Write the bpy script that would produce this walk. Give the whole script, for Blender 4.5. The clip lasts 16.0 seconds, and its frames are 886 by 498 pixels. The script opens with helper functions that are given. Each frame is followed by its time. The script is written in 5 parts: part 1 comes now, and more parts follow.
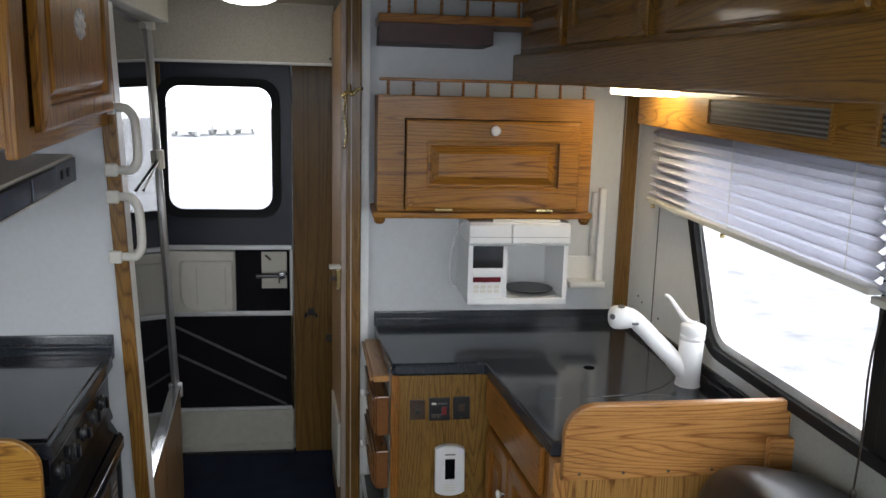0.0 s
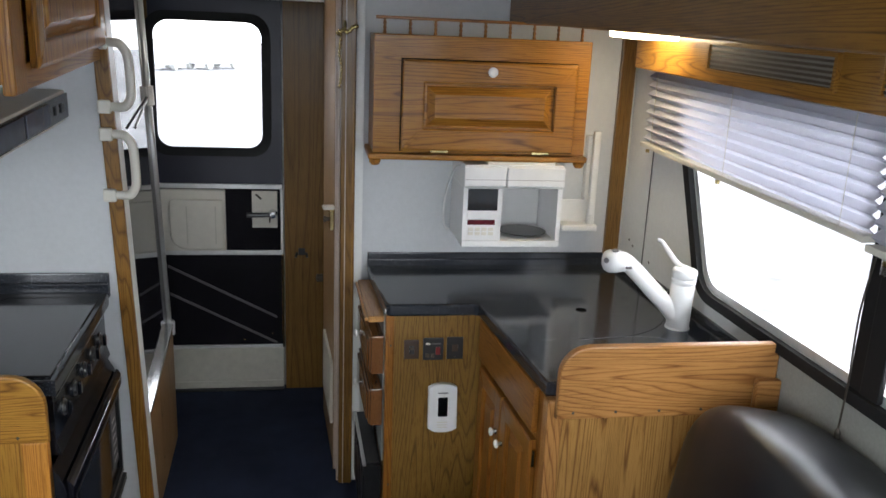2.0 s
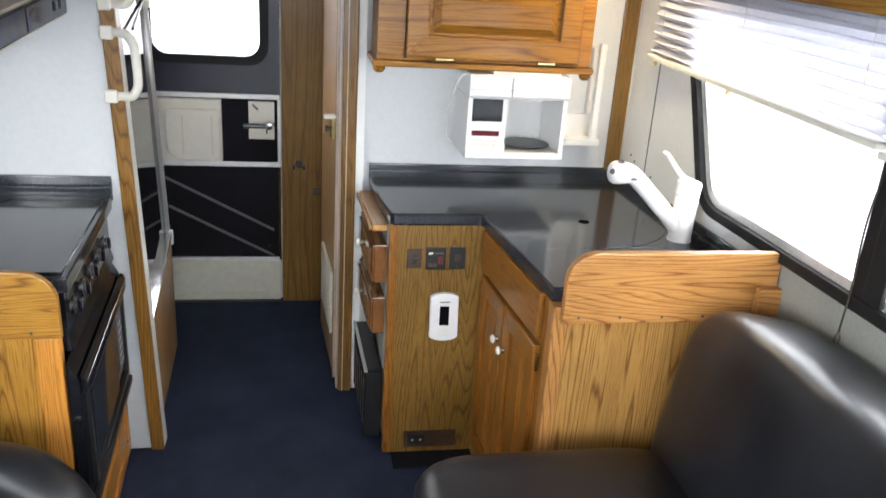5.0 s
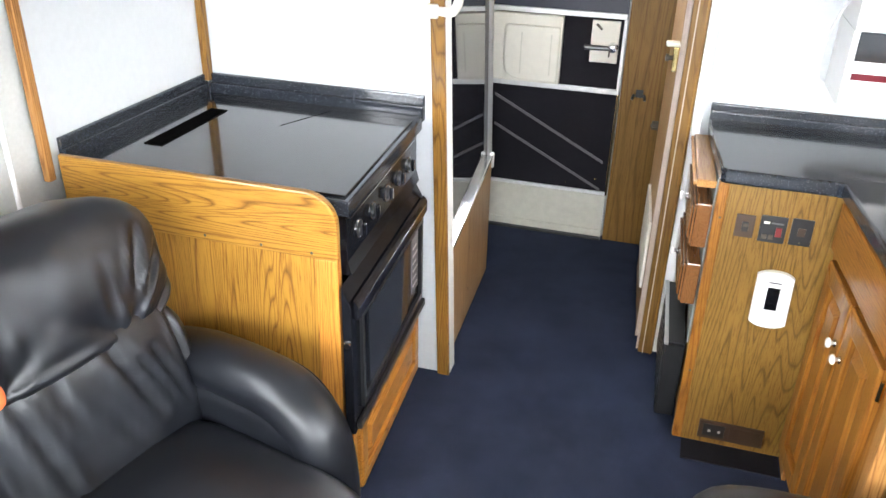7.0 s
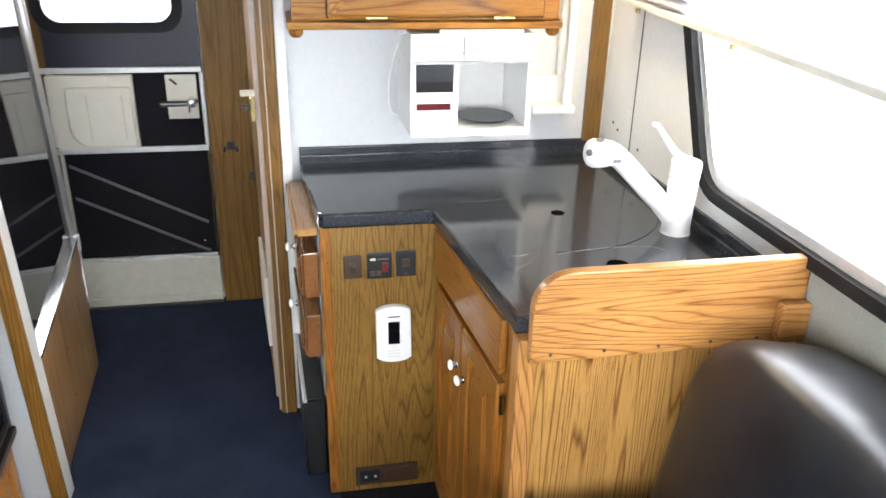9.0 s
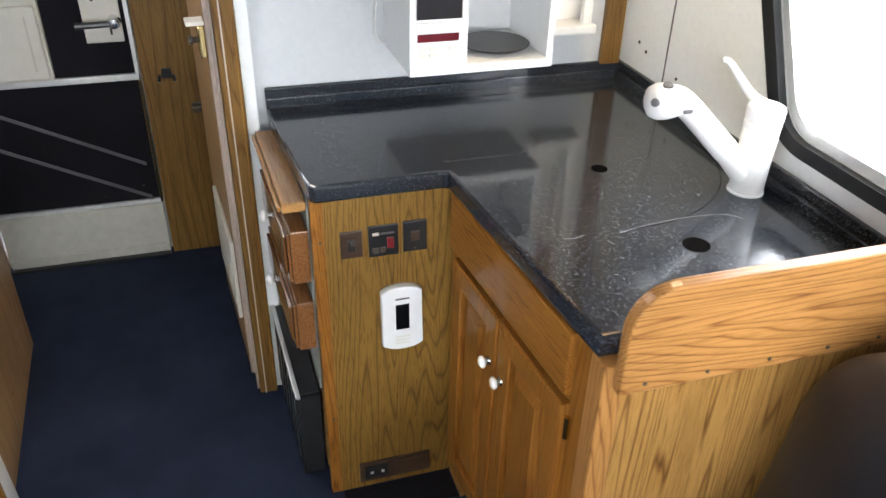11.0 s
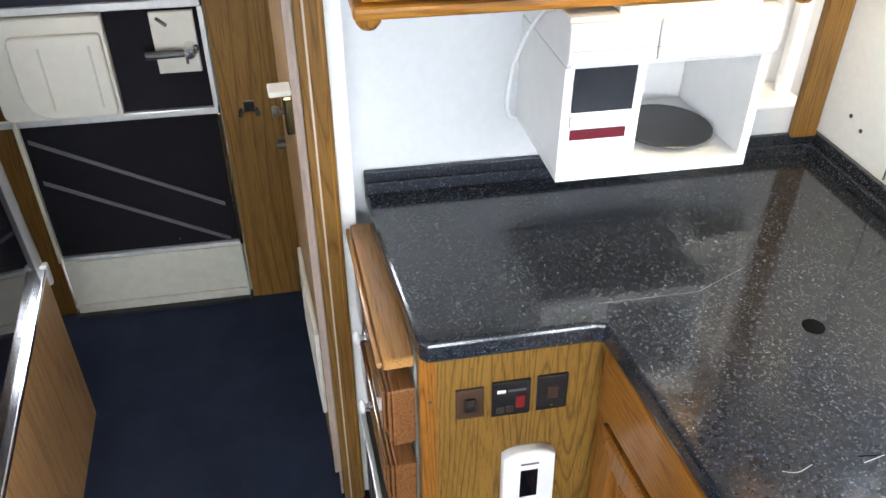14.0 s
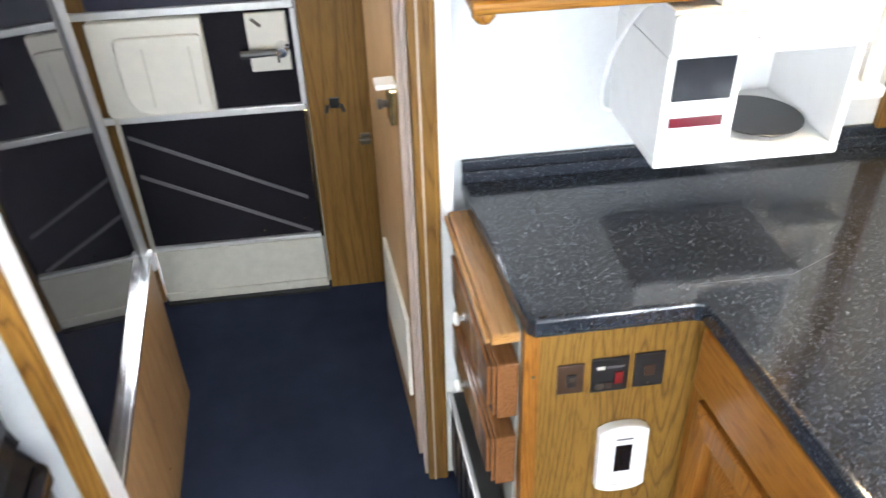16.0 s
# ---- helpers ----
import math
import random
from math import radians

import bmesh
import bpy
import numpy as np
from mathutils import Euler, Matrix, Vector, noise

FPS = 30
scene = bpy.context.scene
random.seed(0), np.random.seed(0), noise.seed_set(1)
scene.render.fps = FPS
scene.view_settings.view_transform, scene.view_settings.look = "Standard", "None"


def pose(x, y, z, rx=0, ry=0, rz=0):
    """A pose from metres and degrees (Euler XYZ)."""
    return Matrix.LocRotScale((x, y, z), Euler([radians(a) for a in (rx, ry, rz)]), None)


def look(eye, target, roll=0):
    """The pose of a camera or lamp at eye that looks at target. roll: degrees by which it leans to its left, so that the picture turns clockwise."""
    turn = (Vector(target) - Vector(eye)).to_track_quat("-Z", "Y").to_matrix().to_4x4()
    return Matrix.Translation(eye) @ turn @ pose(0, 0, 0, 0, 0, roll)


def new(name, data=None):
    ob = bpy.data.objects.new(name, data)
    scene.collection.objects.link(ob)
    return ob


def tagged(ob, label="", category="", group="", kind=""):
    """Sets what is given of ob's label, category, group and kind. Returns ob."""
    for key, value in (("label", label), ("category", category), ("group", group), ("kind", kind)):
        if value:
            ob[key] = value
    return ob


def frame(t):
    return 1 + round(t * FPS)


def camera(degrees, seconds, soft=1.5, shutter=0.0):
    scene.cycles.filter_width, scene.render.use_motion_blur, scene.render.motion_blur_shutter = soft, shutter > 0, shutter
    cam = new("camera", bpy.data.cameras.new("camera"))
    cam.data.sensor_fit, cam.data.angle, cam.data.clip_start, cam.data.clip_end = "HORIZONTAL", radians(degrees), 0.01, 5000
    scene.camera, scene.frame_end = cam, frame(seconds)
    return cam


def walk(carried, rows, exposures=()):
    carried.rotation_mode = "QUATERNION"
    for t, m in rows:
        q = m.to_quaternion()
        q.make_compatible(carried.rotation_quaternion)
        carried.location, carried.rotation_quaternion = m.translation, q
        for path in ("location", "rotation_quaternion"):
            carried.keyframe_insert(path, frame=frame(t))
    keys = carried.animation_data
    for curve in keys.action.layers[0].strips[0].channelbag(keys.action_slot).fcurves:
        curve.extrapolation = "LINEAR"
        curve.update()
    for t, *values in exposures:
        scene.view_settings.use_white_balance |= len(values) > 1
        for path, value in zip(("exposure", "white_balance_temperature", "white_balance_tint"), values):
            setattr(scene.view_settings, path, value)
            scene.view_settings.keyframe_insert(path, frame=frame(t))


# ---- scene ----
cam = camera(58.43, 16.0, soft=1.5, shutter=0.5)
PATH = [
    (0, (-0.166, -2.430, 1.733), (0.093, -0.480, 1.367), 1.41),
    (0.5, (-0.197, -2.428, 1.711), (0.087, -0.485, 1.330), 2.27),
    (1, (-0.210, -2.425, 1.737), (0.082, -0.495, 1.303), 2.60),
    (1.5, (-0.207, -2.426, 1.765), (0.079, -0.509, 1.274), 2.55),
    (2, (-0.215, -2.433, 1.741), (0.092, -0.524, 1.229), 2.43),
    (2.5, (-0.215, -2.451, 1.727), (0.119, -0.554, 1.187), 2.26),
    (3, (-0.217, -2.468, 1.727), (0.155, -0.589, 1.151), 2.10),
    (5.5, (-0.286, -2.419, 1.663), (0.030, -0.605, 0.883), 5.08),
    (6, (-0.176, -2.318, 1.646), (-0.044, -0.527, 0.767), 5.75),
    (6.5, (-0.149, -2.204, 1.685), (-0.362, -0.422, 0.803), 4.28),
    (7, (-0.153, -2.135, 1.665), (-0.654, -0.428, 0.753), 1.44),
    (7.5, (0.000, -2.098, 1.676), (-0.486, -0.366, 0.802), 0.59),
    (8, (0.058, -2.061, 1.680), (-0.105, -0.256, 0.835), 1.17),
    (8.5, (0.033, -2.028, 1.654), (0.186, -0.202, 0.854), 1.45),
    (8.7, (-0.020, -2.007, 1.652), (0.269, -0.190, 0.868), 2.12),
    (11, (-0.175, -1.479, 1.665), (0.341, 0.141, 0.612), 1.50),
    (11.5, (-0.269, -1.375, 1.640), (0.393, 0.201, 0.601), 4.46),
    (12, (-0.283, -1.248, 1.637), (0.515, 0.263, 0.597), 7.26),
    (12.5, (-0.270, -1.112, 1.669), (0.592, 0.347, 0.608), 10.07),
    (13, (-0.208, -0.983, 1.724), (0.311, 0.589, 0.603), 4.30),
    (13.5, (-0.164, -0.931, 1.738), (0.174, 0.680, 0.602), 0.95),
    (14, (-0.138, -0.910, 1.744), (0.167, 0.689, 0.583), 0.22),
    (14.5, (-0.114, -0.894, 1.753), (0.168, 0.689, 0.564), -0.47),
    (15, (-0.094, -0.894, 1.760), (0.174, 0.685, 0.562), -0.66),
    (15.5, (-0.154, -0.891, 1.770), (0.107, 0.689, 0.572), -0.66),
    (16, (-0.263, -0.976, 1.760), (-0.060, 0.645, 0.607), -1.61),
]
walk(cam, [(t, look(e, g, r)) for t, e, g, r in PATH],
     exposures=[(0.0, -0.48, 6360, 10), (1.0, -0.45, 6360, 10), (1.6, -0.28, 6360, 10), (2.1, -0.29, 6360, 10), (2.5, -0.28, 6360, 10), (3.0, 0.04, 6360, 10), (5.3, 0.8, 6500, 10), (6.2, 1.2, 6500, 10), (7.0, 1.78, 6500, 10), (8.0, 1.85, 6500, 10), (8.7, 1.4, 6500, 10), (11.0, 0.85, 6430, 10), (11.5, 1.35, 6430, 10), (12.4, 1.55, 6430, 10), (13.0, 1.02, 6280, 10), (14.0, 1.27, 6280, 10), (15.0, 1.57, 6280, 10), (16.0, 1.65, 6280, 10)])

# ---- world and daylight: bright overcast over snow ----
world = bpy.data.worlds.new("world")
scene.world = world
world.use_nodes = True
wn = world.node_tree
sky = wn.nodes.new("ShaderNodeTexSky")
sky.sky_type = 'NISHITA'
sky.sun_disc = False
sky.sun_elevation, sky.sun_rotation = radians(40), radians(150)
sky.air_density, sky.dust_density, sky.ozone_density = 1.0, 4.0, 1.0
wn.links.new(sky.outputs[0], wn.nodes["Background"].inputs[0])
wn.nodes["Background"].inputs[1].default_value = 0.15

sun = new("sun", bpy.data.lights.new("sun", 'SUN'))
sun.data.energy, sun.data.angle, sun.data.color = 1.5, radians(15), (1, 0.96, 0.9)
sun.matrix_world = look((0, 0, 10), (0 - 6.0, 9.0, 0))


def window_lamp(eye, target, wide, high, power, colour=(0.82, 0.915, 1.0)):
    lamp = new("window_daylight", bpy.data.lights.new("window_daylight", 'AREA'))
    lamp.data.shape, lamp.data.size, lamp.data.size_y = 'RECTANGLE', wide, high
    lamp.data.energy, lamp.data.color = power, colour
    lamp.matrix_world = look(eye, target)


# the big windscreen behind the camera, and the long side windows beside the seats
window_lamp((-0.3, -4.25, 1.5), (-0.3, 0, 1.6), 2.2, 1.0, 12)
window_lamp((1.12, -2.3, 1.3), (-0.3, -2.3, 1.15), 1.6, 0.75, 12)
window_lamp((-1.78, -2.3, 1.3), (0, -2.3, 1.4), 1.6, 0.75, 9)


# ---- materials ----
def material(name):
    m = bpy.data.materials.new(name)
    m.use_nodes = True
    nt = m.node_tree
    b = nt.nodes["Principled BSDF"]
    return m, nt, b


def node(nt, kind, **values):
    n = nt.nodes.new(kind)
    for k, v in values.items():
        n.inputs[k.replace("_", " ")].default_value = v
    return n


def coords(nt, scale=(1, 1, 1), rot=(0, 0, 0)):
    g = nt.nodes.new("ShaderNodeNewGeometry")
    mp = nt.nodes.new("ShaderNodeMapping")
    mp.inputs["Scale"].default_value = scale
    mp.inputs["Rotation"].default_value = rot
    nt.links.new(g.outputs["Position"], mp.inputs["Vector"])
    return mp.outputs[0]


def ramp(nt, fac, stops):
    r = nt.nodes.new("ShaderNodeValToRGB")
    e = r.color_ramp.elements
    while len(e) < len(stops):
        e.new(0.5)
    for i, (p, c) in enumerate(stops):
        e[i].position = p
        e[i].color = (*c, 1)
    nt.links.new(fac, r.inputs[0])
    return r.outputs[0]


def mix(nt, fac, a, b, mode='MIX'):
    n = nt.nodes.new("ShaderNodeMix")
    n.data_type, n.blend_type = 'RGBA', mode
    for sock, v in ((n.inputs[0], fac), (n.inputs[6], a), (n.inputs[7], b)):
        if isinstance(v, (int, float)):
            sock.default_value = v
        elif isinstance(v, tuple):
            sock.default_value = (*v, 1)
        else:
            nt.links.new(v, sock)
    return n.outputs[2]


def bump(nt, b, height, strength, distance=0.002):
    n = node(nt, "ShaderNodeBump", Strength=strength, Distance=distance)
    nt.links.new(height, n.inputs["Height"])
    nt.links.new(n.outputs[0], b.inputs["Normal"])


def wood(name, axis, light, mid, dark, rough=0.36, coat=0.26, ring=66.0, contrast=0.85, seed=0.0):
    """Oak with cathedral figure: long along one axis, with open pores."""
    m, nt, b = material(name)
    long = 0.05
    sc = [1.0, 1.0, 1.0]
    sc["xyz".index(axis)] = long
    tilt = {"x": (0.03, 0.06, 0.04), "y": (0.05, 0.03, 0.05), "z": (0.05, 0.06, 0.02)}[axis]
    v = coords(nt, tuple(sc), tilt)
    add = node(nt, "ShaderNodeVectorMath")
    add.inputs[1].default_value = (seed, seed * 1.7, seed * 0.6)
    nt.links.new(v, add.inputs[0])
    v = add.outputs[0]
    n1 = node(nt, "ShaderNodeTexNoise", Scale=4.6, Detail=2.5, Roughness=0.5)
    nt.links.new(v, n1.inputs["Vector"])
    # growth rings: a steady march across the board, bent into arches by the noise
    across = {"x": (0.0, 0.75, 1.0), "y": (0.75, 0.0, 1.0), "z": (1.0, 0.8, 0.0)}[axis]
    dot = node(nt, "ShaderNodeVectorMath")
    dot.operation = 'DOT_PRODUCT'
    dot.inputs[1].default_value = tuple(c * ring * 0.75 for c in across)
    nt.links.new(coords(nt), dot.inputs[0])
    mul = node(nt, "ShaderNodeMath")
    mul.operation = 'MULTIPLY_ADD'
    mul.inputs[1].default_value = ring * 1.0
    nt.links.new(n1.outputs[0], mul.inputs[0])
    nt.links.new(dot.outputs["Value"], mul.inputs[2])
    fr = node(nt, "ShaderNodeMath")
    fr.operation = 'FRACT'
    nt.links.new(mul.outputs[0], fr.inputs[0])
    bands = ramp(nt, fr.outputs[0], [(0.0, mid), (0.25, light), (0.70, light), (0.89, dark), (1.0, mid)])
    sp = [90.0, 90.0, 90.0]
    sp["xyz".index(axis)] = 3.0
    v2 = coords(nt, tuple(sp))
    n2 = node(nt, "ShaderNodeTexNoise", Scale=3.6, Detail=3.0, Roughness=0.65)
    nt.links.new(v2, n2.inputs["Vector"])
    pores = ramp(nt, n2.outputs[0], [(0.34, (0.5, 0.42, 0.34)), (0.50, (1, 1, 1))])
    n3 = node(nt, "ShaderNodeTexNoise", Scale=2.5, Detail=2.0)
    nt.links.new(coords(nt), n3.inputs["Vector"])
    broad = ramp(nt, n3.outputs[0], [(0.3, (0.82, 0.8, 0.78)), (0.7, (1.08, 1.05, 1.0))])
    col = mix(nt, contrast, mid, bands)
    col = mix(nt, 0.75, col, pores, 'MULTIPLY')
    col = mix(nt, 1.0, col, broad, 'MULTIPLY')
    nt.links.new(col, b.inputs["Base Color"])
    b.inputs["Roughness"].default_value = rough
    b.inputs["Coat Weight"].default_value = coat
    b.inputs["Coat Roughness"].default_value = 0.08
    b.inputs["Specular IOR Level"].default_value = 0.22
    bump(nt, b, n2.outputs[0], 0.25, 0.001)
    return m


OAK = dict(light=(0.455, 0.228, 0.074), mid=(0.38, 0.178, 0.054), dark=(0.190, 0.074, 0.016))
HONEY = dict(ring=70, contrast=0.8, coat=0.2, light=(0.380, 0.172, 0.024), mid=(0.312, 0.133, 0.017), dark=(0.130, 0.047, 0.008))
DEEP = dict(light=(0.300, 0.128, 0.022), mid=(0.250, 0.098, 0.016), dark=(0.163, 0.053, 0.010))
PLY = dict(light=(0.43, 0.238, 0.072), mid=(0.355, 0.182, 0.050), dark=(0.165, 0.072, 0.018))
oak = {a: wood("oak_" + a, a, **OAK) for a in "xyz"}
honey = {a: wood("honey_oak_" + a, a, **HONEY, seed=1.3) for a in "xyz"}
deep = {a: wood("dark_oak_" + a, a, **DEEP, seed=3.1) for a in "xyz"}
ply = {a: wood("oak_ply_" + a, a, **PLY, rough=0.42, coat=0.15, contrast=0.9, ring=64, seed=7.3) for a in "xyz"}
gold = {a: wood("golden_oak_" + a, a, (0.400, 0.205, 0.036), (0.335, 0.160, 0.027), (0.15, 0.062, 0.012), ring=80, seed=11.2) for a in "xyz"}
board_oak = wood("bread_board_oak", "y", (0.46, 0.255, 0.090), (0.41, 0.215, 0.070), (0.30, 0.145, 0.042), coat=0.6, contrast=0.5, seed=13.1)
kick = {a: wood("orange_oak_" + a, a, (0.52, 0.235, 0.045), (0.45, 0.19, 0.034), (0.22, 0.08, 0.014), seed=12.7) for a in "yz"}
# switch panel ply, darker than the other oak ply
ply_dark = wood("darker_ply", "z", (0.250, 0.142, 0.032), (0.205, 0.111, 0.023), (0.075, 0.035, 0.011), rough=0.45, coat=0.1, ring=58, contrast=0.62, seed=2.2)
post_oak = wood("post_oak", "z", (0.200, 0.110, 0.028), (0.165, 0.087, 0.021), (0.10, 0.043, 0.011), contrast=0.6, seed=6.1)
trim_oak = wood("trim_oak", "z", (0.27, 0.138, 0.028), (0.22, 0.108, 0.020), (0.11, 0.043, 0.010), seed=8.4)
# locker oak with the dimness under the ceiling put into its colour
shaded = {a: wood("shaded_oak_" + a, a, (0.225, 0.112, 0.017), (0.182, 0.086, 0.013), (0.085, 0.035, 0.006), seed=4.4) for a in "xyz"}
drawer_oak = wood("polished_drawer_oak", "y", (0.245, 0.113, 0.043), (0.205, 0.089, 0.032), (0.135, 0.054, 0.018), rough=0.25, coat=1.0, contrast=0.45, seed=5.6)
beech = wood("beige_ply", "z", (0.43, 0.265, 0.125), (0.38, 0.225, 0.10), (0.27, 0.15, 0.06), rough=0.45, coat=0.1, ring=14, contrast=0.6, seed=5)
brownply = wood("brown_ply", "z", (0.222, 0.124, 0.032), (0.185, 0.101, 0.024), (0.115, 0.057, 0.014), rough=0.45, coat=0.1, ring=22, contrast=0.7, seed=9)


def plain(name, colour, rough=0.5, metal=0.0, vary=0.06, scale=30.0, bumpy=0.05, coat=0.0, spec=0.5):
    """A nearly plain surface with faint blotches and fine relief."""
    m, nt, b = material(name)
    n = node(nt, "ShaderNodeTexNoise", Scale=scale, Detail=4.0, Roughness=0.6)
    nt.links.new(coords(nt), n.inputs["Vector"])
    n2 = node(nt, "ShaderNodeTexNoise", Scale=min(3.0, scale / 3), Detail=2.0)
    nt.links.new(coords(nt), n2.inputs["Vector"])
    lo = tuple(c * (1 - vary) for c in colour)
    hi = tuple(min(1, c * (1 + vary)) for c in colour)
    c1 = ramp(nt, n.outputs[0], [(0.3, lo), (0.7, hi)])
    c2 = ramp(nt, n2.outputs[0], [(0.3, (1 - vary, 1 - vary, 1 - vary)), (0.7, (1, 1, 1))])
    nt.links.new(mix(nt, 1.0, c1, c2, 'MULTIPLY'), b.inputs["Base Color"])
    b.inputs["Roughness"].default_value = rough
    b.inputs["Metallic"].default_value = metal
    b.inputs["Coat Weight"].default_value = coat
    b.inputs["Specular IOR Level"].default_value = spec
    if bumpy:
        bump(nt, b, n.outputs[0], bumpy)
    return m


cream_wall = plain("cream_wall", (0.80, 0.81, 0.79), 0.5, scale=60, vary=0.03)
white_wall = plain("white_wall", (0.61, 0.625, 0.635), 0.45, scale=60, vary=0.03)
ceil_mat = plain("ceiling_fabric", (0.62, 0.59, 0.52), 0.9, scale=140, vary=0.08, bumpy=0.3)
beige_fabric = plain("beige_fabric", (0.50, 0.47, 0.40), 0.92, scale=160, vary=0.12, bumpy=0.35)
white_plastic = plain("white_plastic", (0.80, 0.80, 0.79), 0.32, vary=0.02, bumpy=0.02)
cream_plastic = plain("cream_plastic", (0.72, 0.69, 0.61), 0.38, vary=0.03, bumpy=0.02)
cream_paint = plain("cream_paint", (0.60, 0.58, 0.50), 0.4, vary=0.06, bumpy=0.05)
# dull grey for recess linings, and for painted shade below the window
low_wall = plain("lining_and_shade_grey", (0.27, 0.275, 0.25), 0.7, scale=120, vary=0.08, bumpy=0.15)
grey_wall = plain("grey_wall", (0.55, 0.56, 0.54), 0.7, scale=90, vary=0.05)
black_plastic = plain("black_plastic", (0.018, 0.018, 0.019), 0.3, vary=0.1)
black_enamel = plain("black_enamel", (0.012, 0.012, 0.014), 0.12, vary=0.1, bumpy=0.0, coat=0.5)
oven_enamel = plain("oven_enamel", (0.007, 0.0075, 0.010), 0.2, vary=0.1, bumpy=0.0, coat=0.1, spec=0.28)
black_glass = plain("black_glass", (0.006, 0.006, 0.008), 0.04, vary=0.0, bumpy=0.0)
oven_glass = plain("oven_glass", (0.025, 0.028, 0.034), 0.06, vary=0.1, bumpy=0.0)
# hood strip and lenses: the blue is reflected sky put into the colour
sky_tint_glass = plain("sky_reflection_glass", (0.035, 0.040, 0.055), 0.12, vary=0.1, bumpy=0.0)
sky_tint_lens = plain("sky_reflection_lens", (0.075, 0.088, 0.125), 0.15, vary=0.1, bumpy=0.0)
brown_plate = plain("brown_plate", (0.055, 0.03, 0.018), 0.35, vary=0.1)
# near-black without shine: the shade of gaps, holes and the toe recess
dark_hole = plain("recess_shade", (0.006, 0.006, 0.006), 1.0, vary=0.1, spec=0.0)
chrome = plain("chrome", (0.78, 0.79, 0.80), 0.16, metal=1.0, vary=0.05, bumpy=0.02)
alu = plain("aluminium", (0.74, 0.74, 0.73), 0.45, metal=0.6, vary=0.08)
light_metal = plain("satin_light_metal", (0.58, 0.58, 0.57), 0.3, metal=0.6, vary=0.05)
brass = plain("brass", (0.66, 0.52, 0.24), 0.16, metal=1.0, vary=0.12)
dark_metal = plain("dark_metal", (0.10, 0.085, 0.07), 0.4, metal=0.7, vary=0.2)
rubber = plain("black_rubber", (0.010, 0.010, 0.011), 0.65, vary=0.15, bumpy=0.1, spec=0.3)
porcelain = plain("white_porcelain", (0.82, 0.81, 0.78), 0.12, vary=0.01, bumpy=0.0)
navy_trim = plain("navy_vinyl", (0.018, 0.018, 0.036), 0.4, vary=0.15, scale=200, bumpy=0.2)
black_carpet_panel = plain("black_carpeting", (0.012, 0.011, 0.015), 0.9, vary=0.25, scale=300, bumpy=0.4, spec=0.2)
red_light = plain("red_indicator", (0.17, 0.012, 0.014), 0.3, vary=0.0, bumpy=0)
orange_cloth = plain("orange_cloth", (0.75, 0.16, 0.04), 0.8, vary=0.2)
grey_tape = plain("grey_strip", (0.12, 0.115, 0.12), 0.6, vary=0.1)
# pale wood edging, also the painted sheen of the post bead
pale_edge = plain("pale_edge_and_sheen", (0.46, 0.37, 0.31), 0.4, vary=0.08)
scratch_mat = plain("pale_scratch", (0.35, 0.35, 0.36), 0.5, vary=0.2)
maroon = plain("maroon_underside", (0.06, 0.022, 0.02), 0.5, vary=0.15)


def carpet_material():
    m, nt, b = material("navy_carpet")
    n = node(nt, "ShaderNodeTexNoise", Scale=420.0, Detail=3.0, Roughness=0.7)
    nt.links.new(coords(nt), n.inputs["Vector"])
    n2 = node(nt, "ShaderNodeTexNoise", Scale=4.0, Detail=4.0, Roughness=0.6)
    nt.links.new(coords(nt), n2.inputs["Vector"])
    a = ramp(nt, n.outputs[0], [(0.3, (0.013, 0.0175, 0.036)), (0.62, (0.039, 0.051, 0.093)), (0.8, (0.105, 0.118, 0.17))])
    w = ramp(nt, n2.outputs[0], [(0.3, (0.72, 0.72, 0.74)), (0.7, (1.2, 1.2, 1.2))])
    nt.links.new(mix(nt, 1.0, a, w, 'MULTIPLY'), b.inputs["Base Color"])
    b.inputs["Roughness"].default_value = 0.95
    b.inputs["Specular IOR Level"].default_value = 0.15
    bump(nt, b, n.outputs[0], 0.6, 0.004)
    return m


def granite_material(name, base, speck, rough):
    m, nt, b = material(name)
    v = node(nt, "ShaderNodeTexVoronoi", Scale=360.0)
    nt.links.new(coords(nt), v.inputs["Vector"])
    n = node(nt, "ShaderNodeTexNoise", Scale=245.0, Detail=3.0)
    nt.links.new(coords(nt), n.inputs["Vector"])
    dots = ramp(nt, n.outputs[0], [(0.56, (0, 0, 0)), (0.62, (1, 1, 1))])
    near = ramp(nt, v.outputs["Distance"], [(0.0, (1, 1, 1)), (0.62, (0, 0, 0))])
    k = mix(nt, 1.0, dots, near, 'MULTIPLY')
    n2 = node(nt, "ShaderNodeTexNoise", Scale=90.0, Detail=3.0)
    nt.links.new(coords(nt), n2.inputs["Vector"])
    ground = ramp(nt, n2.outputs[0], [(0.35, tuple(c * 0.9 for c in base)), (0.65, tuple(c * 1.1 for c in base))])
    nt.links.new(mix(nt, k, ground, speck), b.inputs["Base Color"])
    n3 = node(nt, "ShaderNodeTexNoise", Scale=9.0, Detail=4.0, Roughness=0.65)
    nt.links.new(coords(nt), n3.inputs["Vector"])
    rr = ramp(nt, n3.outputs[0], [(0.3, (rough * 0.8,) * 3), (0.75, (rough * 1.3,) * 3)])
    nt.links.new(rr, b.inputs["Roughness"])
    b.inputs["Specular IOR Level"].default_value = 0.68
    return m


